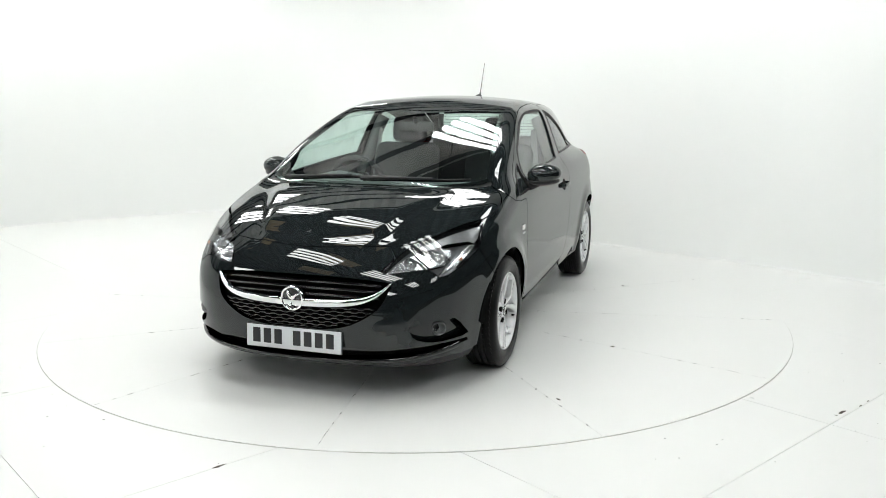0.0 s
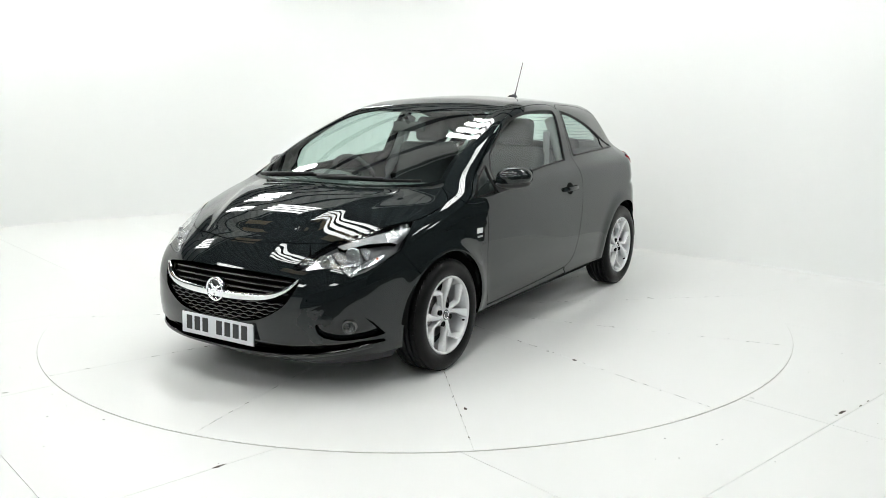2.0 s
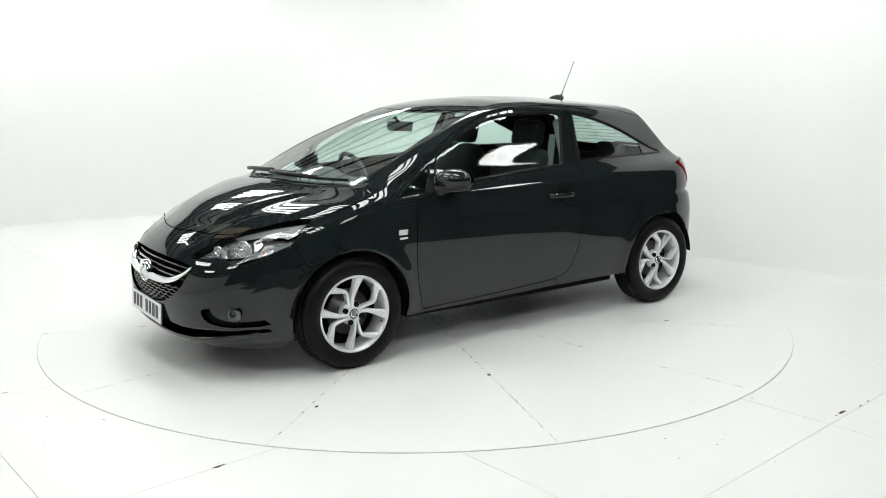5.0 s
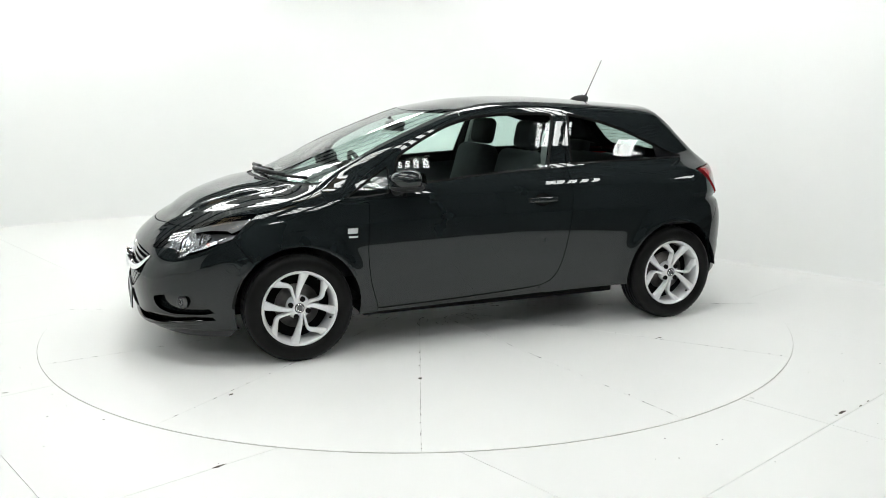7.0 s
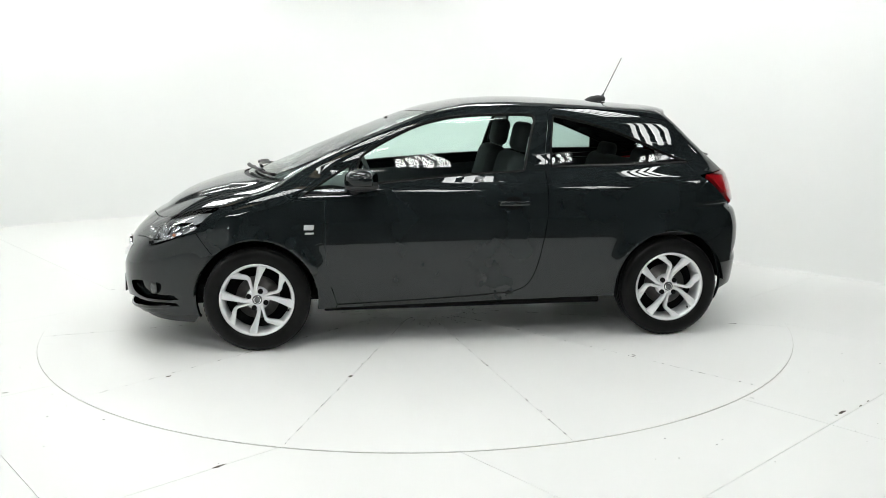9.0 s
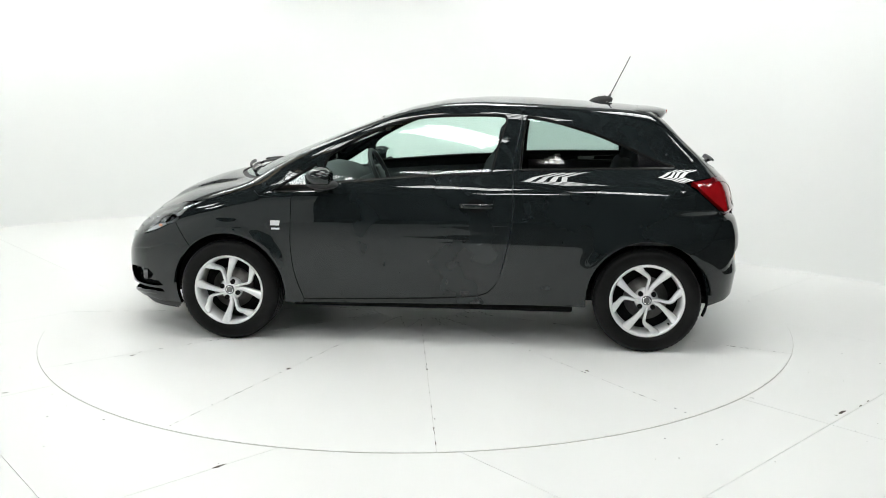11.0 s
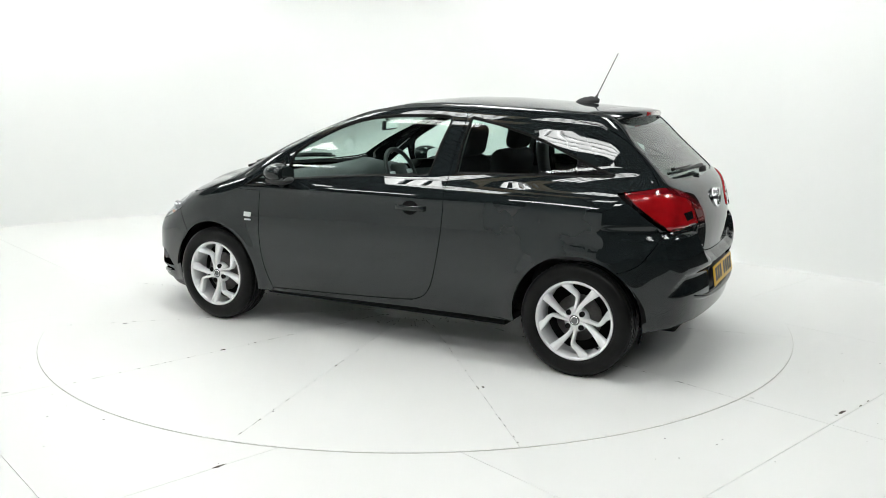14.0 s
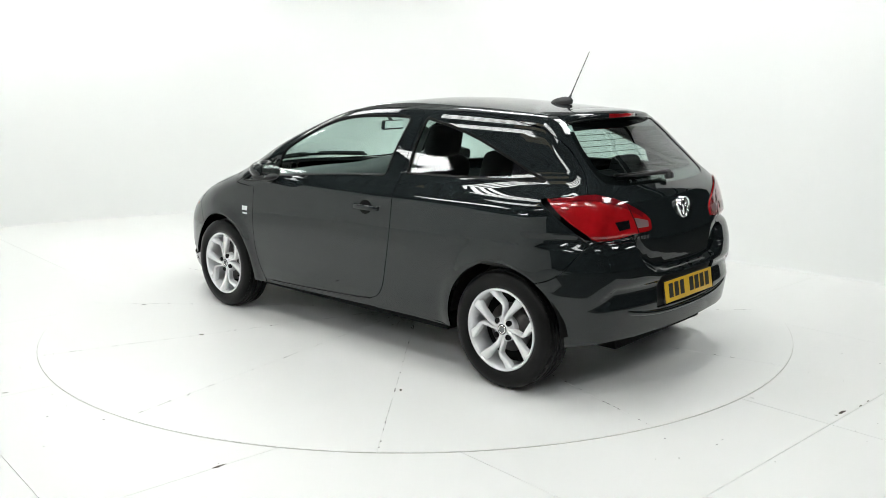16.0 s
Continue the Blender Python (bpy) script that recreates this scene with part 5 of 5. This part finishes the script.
def wheel():
    """A wheel that faces -y, its axle at the origin."""
    w = new("wheel")
    tagged(w, "silver eight-spoke alloy wheel with a black road tyre")
    bm = bmesh.new()
    prof = [(0.212, -0.080), (0.222, -0.092), (0.240, -0.0985), (0.262, -0.100), (0.283, -0.096), (0.297, -0.087), (0.305, -0.074), (0.309, -0.055), (0.3095, -0.038), (0.302, -0.036), (0.302, -0.030), (0.310, -0.028), (0.310, -0.004), (0.302, -0.002), (0.302, 0.004), (0.310, 0.006), (0.310, 0.030), (0.302, 0.032), (0.302, 0.038), (0.3095, 0.040), (0.309, 0.055), (0.305, 0.074), (0.297, 0.087), (0.262, 0.100), (0.212, 0.080)]
    lathe(bm, prof, 96, "Y")
    ty = part("tyre", bm, RUBBER, w, "black tyre with tread grooves")
    bm = bmesh.new()
    for k in range(64):
        for y, dy in ((-0.062, 0.03), (0.062, -0.03)):
            a = 2 * math.pi * (k + (0.5 if y > 0 else 0)) / 64
            m = pose(0, 0, 0, 0, math.degrees(-a), 0) @ Matrix.Translation((0.3048, y * 0.85, 0)) @ pose(0, 0, 0, 22 if y < 0 else -22, 0, 0)
            box(bm, (0.0085, 0.040, 0.021), m)
    tagged(part("tread_block", bm, RUBBER, w, smooth=False), kind="stuff")
    bm = bmesh.new()
    lathe(bm, [(0.190, -0.030), (0.196, -0.072), (0.204, -0.088), (0.211, -0.0925), (0.2165, -0.090), (0.217, -0.080), (0.213, -0.072), (0.205, -0.050), (0.192, 0.0), (0.196, 0.085)], 80, "Y")
    rim = part("rim", bm, ALLOY, w, "silver alloy rim")
    M = Matrix(((1, 0, 0, 0), (0, 0, -1, 0), (0, 1, 0, 0), (0, 0, 0, 1)))

    def spoke(pts, widths, y_in, y_out, name):
        P = [(r * math.cos(radians(a)), r * math.sin(radians(a))) for r, a in pts]
        L, R = strip_poly(P, widths)
        n = len(L)
        bm = bmesh.new()
        rows = []
        for i in range(n):
            f = np.linalg.norm((L[i] + R[i]) / 2) / 0.2
            yo = y_in + (y_out - y_in) * f
            c = (L[i] + R[i]) / 2
            l2, r2 = c + (L[i] - c) * 0.72, c + (R[i] - c) * 0.72
            rows.append([bm.verts.new((q[0], y, q[1])) for q, y in ((L[i], yo + 0.034), (L[i], yo + 0.007), (l2, yo), (r2, yo), (R[i], yo + 0.007), (R[i], yo + 0.034))])
        for a, b in zip(rows, rows[1:]):
            for k in range(5):
                bm.faces.new((a[k], a[k + 1], b[k + 1], b[k]))
        bmesh.ops.recalc_face_normals(bm, faces=bm.faces)
        return bm

    for k in range(4):
        o = 90 * k
        bm = spoke([(0.03, 106 + o), (0.08, 94 + o), (0.14, 85 + o), (0.210, 80 + o)], [0.020, 0.023, 0.033, 0.054], -0.066, -0.086, "spoke")
        part("spoke", bm, ALLOY, w)
        bm = spoke([(0.035, 120 + o), (0.075, 114 + o), (0.112, 110.5 + o), (0.132, 111 + o), (0.148, 116 + o), (0.168, 124 + o), (0.210, 132 + o)], [0.020, 0.016, 0.016, 0.020, 0.025, 0.029, 0.052], -0.064, -0.084, "spoke")
        part("spoke", bm, ALLOY, w)
    bm = bmesh.new()
    lathe(bm, [(0.0, -0.072), (0.027, -0.072), (0.030, -0.070), (0.034, -0.068), (0.060, -0.062), (0.070, -0.046), (0.070, -0.02)], 40, "Y")
    part("hub", bm, ALLOY, w)
    bm = bmesh.new()
    lathe(bm, [(0.017, -0.0735), (0.0195, -0.0765), (0.022, -0.0735)], 28, "Y")
    lathe2 = [(0.0, -0.0745), (0.0275, -0.0735), (0.029, -0.0700)]
    part("cap_ring", bm, CHROME, w, "chrome cap ring")
    bm = bmesh.new()
    lathe(bm, lathe2, 20, "Y")
    part("cap", bm, LAMP_SILVER, w, "grey centre cap")
    for k in range(4):
        a = radians(68 + 90 * k)
        bm = bmesh.new()
        lathe(bm, [(0.0, -0.0655), (0.010, -0.0655), (0.013, -0.069), (0.015, -0.069), (0.015, -0.055)], 16, "Y")
        part("bolt", bm, DARK, w, "dark wheel bolt").matrix_basis = pose(0.052 * math.cos(a), -0.002, 0.052 * math.sin(a))
    bm = bmesh.new()
    tube(bm, [(0.178, -0.070, -0.070), (0.166, -0.086, -0.066)], [0.006, 0.0045], 8)
    part("valve", bm, DARK, w, "black tyre valve")
    bm = bmesh.new()
    lathe(bm, [(0.0, -0.018), (0.06, -0.020), (0.065, -0.006), (0.128, -0.006), (0.128, 0.008), (0.0, 0.008)], 48, "Y")
    part("brake_disc", bm, STEEL, w, "steel brake disc")
    bm = bmesh.new()
    lathe(bm, [(0.0, 0.03), (0.19, 0.03), (0.19, 0.05), (0.0, 0.05)], 40, "Y")
    part("back_plate", bm, DARK, w)
    return w


def wheels():
    w = wheel()
    w.parent = car
    spots = [(-1.255, -0.766, 0.309, 0, 0), (1.256, -0.764, 0.309, 25, 0), (-1.255, 0.766, 0.309, 20, 180), (1.256, 0.764, 0.309, 60, 180)]
    for i, (x, y, z, spin, turn) in enumerate(spots):
        m = pose(x, y, z, 0, 0, turn) @ pose(0, 0, 0, 0, spin if i else 0, 0)
        if i == 0:
            w.matrix_basis = m
        else:
            copy_thing(w, m)


def soft_block(bm, size, m, bevel=0.05):
    box(bm, size, m, bevel, 4)


def cabin():
    """Seats, dashboard, wheel, inner mirror and floor of the cabin."""
    bm = bmesh.new()
    box(bm, (2.75, 1.30, 0.05), pose(0.22, 0, 0.30), 0.01)
    box(bm, (1.70, 1.56, 0.05), pose(-0.02, 0, 0.235), 0.01)
    box(bm, (3.5, 0.92, 0.05), pose(-0.05, 0, 0.23), 0.01)
    part("floor_pan", bm, DARK, car, "dark floor pan", smooth=False)
    for y in (-0.36, 0.36):
        s = tagged(new("front_seat"), "dark cloth front seat with headrest")
        s.parent = car
        bm = bmesh.new()
        soft_block(bm, (0.54, 0.50, 0.20), pose(-0.02, y, 0.50, 0, -6, 0), 0.07)
        part("cushion", bm, CLOTH, s)
        bm = bmesh.new()
        soft_block(bm, (0.16, 0.50, 0.62), pose(0.30, y, 0.82, 0, 16, 0), 0.07)
        part("backrest", bm, CLOTH, s)
        bm = bmesh.new()
        soft_block(bm, (0.10, 0.27, 0.19), pose(0.415, y, 1.215, 0, 12, 0), 0.045)
        part("headrest", bm, CLOTH, s)
        bm = bmesh.new()
        for dy in (-0.06, 0.06):
            tube(bm, [(0.375, y + dy, 1.06), (0.41, y + dy, 1.19)], 0.005, 8)
        part("headrest_post", bm, STEEL, s)
    s = tagged(new("rear_bench"), "dark cloth rear bench")
    s.parent = car
    bm = bmesh.new()
    soft_block(bm, (0.50, 1.22, 0.20), pose(0.86, 0, 0.52, 0, -8, 0), 0.06)
    part("cushion", bm, CLOTH, s)
    bm = bmesh.new()
    soft_block(bm, (0.14, 1.22, 0.56), pose(1.14, 0, 0.78, 0, 18, 0), 0.06)
    part("backrest", bm, CLOTH, s)
    for y in (-0.36, 0.36):
        bm = bmesh.new()
        soft_block(bm, (0.09, 0.25, 0.13), pose(1.225, y, 1.065, 0, 14, 0), 0.04)
        part("headrest", bm, CLOTH, s)
    bm = bmesh.new()
    box(bm, (0.36, 1.06, 0.025), pose(1.42, 0, 0.985, 0, -3, 0), 0.008)
    part("parcel_shelf", bm, DASH, car, "dark parcel shelf")
    # dashboard: a swept section
    d = tagged(new("dashboard"), "dark grey dashboard")
    d.parent = car
    sec = [(-1.20, 0.93), (-1.05, 0.965), (-0.86, 0.975), (-0.74, 0.955), (-0.70, 0.90), (-0.72, 0.80), (-0.78, 0.62), (-0.95, 0.45), (-1.2, 0.45)]
    V, F = [], []
    ys = np.linspace(-0.70, 0.70, 21)
    for y in ys:
        k = 0.03 * (y / 0.7) ** 2
        hump = 0.045 * math.exp(-((y - 0.36) / 0.16) ** 2)
        for i, (x, z) in enumerate(sec):
            V.append((x + k * 2, y * (0.98 if z > 0.9 else 0.97), z - k * 0.6 + (hump if i in (2, 3) else 0)))
    n = len(sec)
    for i in range(20):
        for k in range(n):
            F.append((i * n + k, i * n + (k + 1) % n, (i + 1) * n + (k + 1) % n, (i + 1) * n + k))
    F += [tuple(range(n)), tuple(range(20 * n, 21 * n))[::-1]]
    mesh_ob("fascia", V, F, DASH, d)
    bm = bmesh.new()
    box(bm, (0.03, 0.24, 0.16), pose(-0.715, 0, 0.84, 0, -12, 0), 0.02)
    part("centre_stack", bm, BLACK_GLOSS, d, "gloss black centre stack")
    bm = bmesh.new()
    box(bm, (0.7, 0.16, 0.2), pose(-0.35, 0, 0.46), 0.03)
    part("console", bm, DASH, d)
    # steering wheel on the right-hand side
    st = tagged(new("steering_wheel"), "black steering wheel with three spokes")
    st.parent = car
    m = pose(-0.53, 0.36, 0.915, 0, 66, 0)
    bm = bmesh.new()
    n = 40
    tube(bm, [(0.18 * math.cos(2 * math.pi * k / n), 0.18 * math.sin(2 * math.pi * k / n), 0) for k in range(n + 1)], 0.016, 10, False)
    bmesh.ops.remove_doubles(bm, verts=bm.verts, dist=1e-4)
    part("rim", bm, PLASTIC, st).matrix_basis = m
    bm = bmesh.new()
    box(bm, (0.15, 0.17, 0.05), pose(0, 0, -0.015), 0.025)
    part("boss", bm, PLASTIC, st).matrix_basis = m
    for a in (90, -90, 0):
        bm = bmesh.new()
        box(bm, (0.12, 0.035, 0.015), pose(0, 0, -0.008, 0, 0, a) @ Matrix.Translation((0.12, 0, 0)), 0.005)
        part("spoke", bm, ALLOY, st).matrix_basis = m
    bm = bmesh.new()
    tube(bm, [(-0.55, 0.36, 0.90), (-0.80, 0.36, 0.80)], 0.035, 12)
    part("column", bm, DASH, st)
    im = tagged(new("inner_mirror"), "black rear-view mirror behind the windscreen")
    im.parent = car
    bm = bmesh.new()
    box(bm, (0.03, 0.23, 0.065), pose(-0.40, 0, 1.275, 0, 8, 10), 0.012, 3)
    part("housing", bm, PLASTIC, im)
    bm = bmesh.new()
    tube(bm, [(-0.41, 0, 1.30), (-0.44, 0, 1.335)], 0.012, 8)
    part("stem", bm, PLASTIC, im)
    bm = bmesh.new()
    box(bm, (0.002, 0.21, 0.05), pose(-0.384, 0, 1.277, 0, 8, 10), 0.0005, 1)
    part("glass", bm, MIRROR, im, smooth=False)
    for s in (1, -1):
        bm = bmesh.new()
        tube(bm, [tuple(q * np.array([1, s, 1])) for q in onto("S", bend([(0.40, 0.45), (0.43, 0.9), (0.45, 1.1), (0.475, 1.34)], 4), -0.06)], 0.045, 8)
        part("pillar_trim", bm, TRIM_GREY, car, "grey inner centre pillar trim")


def details():
    a = tagged(new("roof_antenna"), "black roof antenna with a slim raked mast")
    a.parent = car
    V, F = [], []
    n, rows = 20, 6
    for i in range(rows):
        f = i / (rows - 1)
        for k in range(n):
            t = 2 * math.pi * k / n
            sc = math.sqrt(max(1 - f * f, 0.0)) if i < rows - 1 else 0.02
            x = 1.005 + 0.075 * math.cos(t) * sc + 0.028 * f
            V.append((x, 0.030 * math.sin(t) * sc, 1.432 + 0.036 * f + (0.006 if i else 0)))
    for i in range(rows - 1):
        for k in range(n):
            F.append((i * n + k, i * n + (k + 1) % n, (i + 1) * n + (k + 1) % n, (i + 1) * n + k))
    F.append(tuple(range((rows - 1) * n, rows * n)))
    mesh_ob("base", V, F, PLASTIC, a)
    bm = bmesh.new()
    tube(bm, [(1.052, 0, 1.452), (1.068, 0, 1.478), (1.074, 0, 1.490), (1.188, 0, 1.722)], [0.009, 0.007, 0.0038, 0.0028], 8)
    part("mast", bm, LAMP_SILVER, a, "slim grey mast")
    # wing badges: pale plaque and a bar of lettering
    for s in (1, -1):
        b = tagged(new("wing_badge"), "small pale silver badge with a bar of lettering below")
        b.parent = car
        for name, x, z, w, h in (("plaque", -0.946, 0.733, 0.056, 0.030), ("letter_bar", -0.943, 0.699, 0.050, 0.011)):
            c = [onto("S", [(x + w * (u - 0.5) + 0.10 * h * v, z + h * (v - 0.5))], 0.003)[0] for u, v in ((0, 0), (1, 0.0), (1.05, 1), (0, 1))]
            d = [onto("S", [(x + w * (u - 0.5) + 0.10 * h * v, z + h * (v - 0.5))], -0.002)[0] for u, v in ((0, 0), (1, 0.0), (1.05, 1), (0, 1))]
            V = [(q[0], -s * q[1], q[2]) for q in c + d]
            mesh_ob(name, V, [(0, 1, 2, 3), (4, 5, 1, 0), (5, 6, 2, 1), (6, 7, 3, 2), (7, 4, 0, 3)], ALLOY, b, smooth=False)
    # front wipers in the scuttle
    for y0_, y1_ in ((0.50, -0.16), (-0.02, -0.60)):
        w = tagged(new("front_wiper"), "black windscreen wiper at rest")
        w.parent = car
        pts = []
        for k in np.linspace(0, 1, 10):
            y = y0_ + (y1_ - y0_) * k
            x = -1.305 + 0.34 * y * y + 0.05 * k
            pts.append(tuple(onto("T", [(x, y)], 0.016)[0]))
        bm = bmesh.new()
        tube(bm, pts, 0.009, 8)
        part("blade", bm, RUBBER, w)
        pts2 = [(p[0] - 0.035 * (1 - k / 9), p[1], p[2] + 0.012) for k, p in enumerate(pts[:7])]
        bm = bmesh.new()
        tube(bm, pts2, [0.013, 0.012, 0.011, 0.010, 0.009, 0.008, 0.007], 8)
        part("arm", bm, PLASTIC, w)


def extras():
    """Seat belts, vent trims, heating wires, chin panel."""
    for s in (1, -1):
        bm = bmesh.new()
        a = [(0.42, 0.60, 1.22), (0.37, 0.625, 0.98), (0.32, 0.635, 0.66)]
        for p, q in zip(a, a[1:]):
            d = Vector(q) - Vector(p)
            m = Matrix.Translation((Vector(p) + Vector(q)) / 2) @ d.to_track_quat("Z", "Y").to_matrix().to_4x4()
            box(bm, (0.045, 0.002, d.length + 0.004), m)
        for v in bm.verts:
            v.co.y *= s
        # thin dark line along the lower edge of the door
        line = onS(bend([(-0.785, 0.262), (-0.3, 0.277), (0.1, 0.296), (0.263, 0.308)]))
        seal = bmesh.new()
        tube(seal, [(q[0], s * abs(q[1]), q[2]) for q in line], 0.0045, 6)
        part("sill_seal", seal, STRIP, car, "thin black line under the door")
        part("seat_belt", bm, GREY_STRAP, car, "grey seat belt webbing", smooth=False)
        bm = bmesh.new()
        n = 24
        tube(bm, [(-0.70, s * 0.57 + 0.075 * math.cos(2 * math.pi * k / n), 0.90 + 0.05 * math.sin(2 * math.pi * k / n)) for k in range(n + 1)], 0.006, 8, False)
        part("vent_ring", bm, CHROME, car, "chrome air vent ring")
    bm = bmesh.new()
    tube(bm, [(-0.705, y, 0.905 + 0.02 * math.cos(y * 5)) for y in np.linspace(-0.46, -0.12, 10)], 0.007, 8)
    part("fascia_strip", bm, CHROME, car, "chrome fascia strip")
    for k in range(9):
        z = 1.09 + 0.028 * k
        w = 0.49 - 0.22 * (z - 1.05)
        bm = bmesh.new()
        tube(bm, [tuple(onto("XR", [(y, z)], -0.007)[0]) for y in np.linspace(-w, w, 15)], 0.0013, 5)
        part("heating_wire", bm, DARK, car, "thin heating wire in the rear window")
    loop = ring_of([(u, 0.205) for u in np.linspace(-1.05, 1.05, 40)], [(u, 0.158) for u in np.linspace(1.0, -1.0, 40)])
    panel("chin_panel", "F", loop, PLASTIC, car, "black plastic chin panel under the bumper", lift=-0.012, gap=0, rim=0.02, cell=0.05, sides=(-1,))


side_skin()
top_skin()
spoiler()
front_end()
rear_end()
wheels()
cabin()
details()
extras()
MAIN = {"door_mirror": "housing", "grille": "grille_back", "fog_lamp": "recess", "headlight": "bezel", "number_plate": "plate", "tail_lamp": "red_lens", "rear_wiper": "arm", "front_seat": "cushion",
        "rear_bench": "cushion", "dashboard": "fascia", "steering_wheel": "rim", "inner_mirror": "housing", "roof_antenna": "base", "wing_badge": "plaque", "front_wiper": "blade", "wheel": "rim"}
for holder in [o for o in car.children if o.type == "EMPTY"]:
    kind = holder.name.split(".")[0]
    fold(holder, next(o for o in holder.children if o.name.split(".")[0] == MAIN[kind]))
room()
lamps()
floor_chips()
disc = turntable()


# ---- the turning ----
def angle(t):
    return math.degrees(1.21851 - 0.124011 * t - 0.000133826 * (t - 8) ** 2)


def motions():
    rows_car, rows_disc = [], []
    for k in range(65):
        t = k * 0.25
        m = pose(0, 0, 0, 0, 0, angle(t))
        rows_disc.append((t, m))
        rows_car.append((t, m @ pose(0.21, -0.06, 0)))
    walk(car, rows_car)
    walk(disc, rows_disc)


motions()
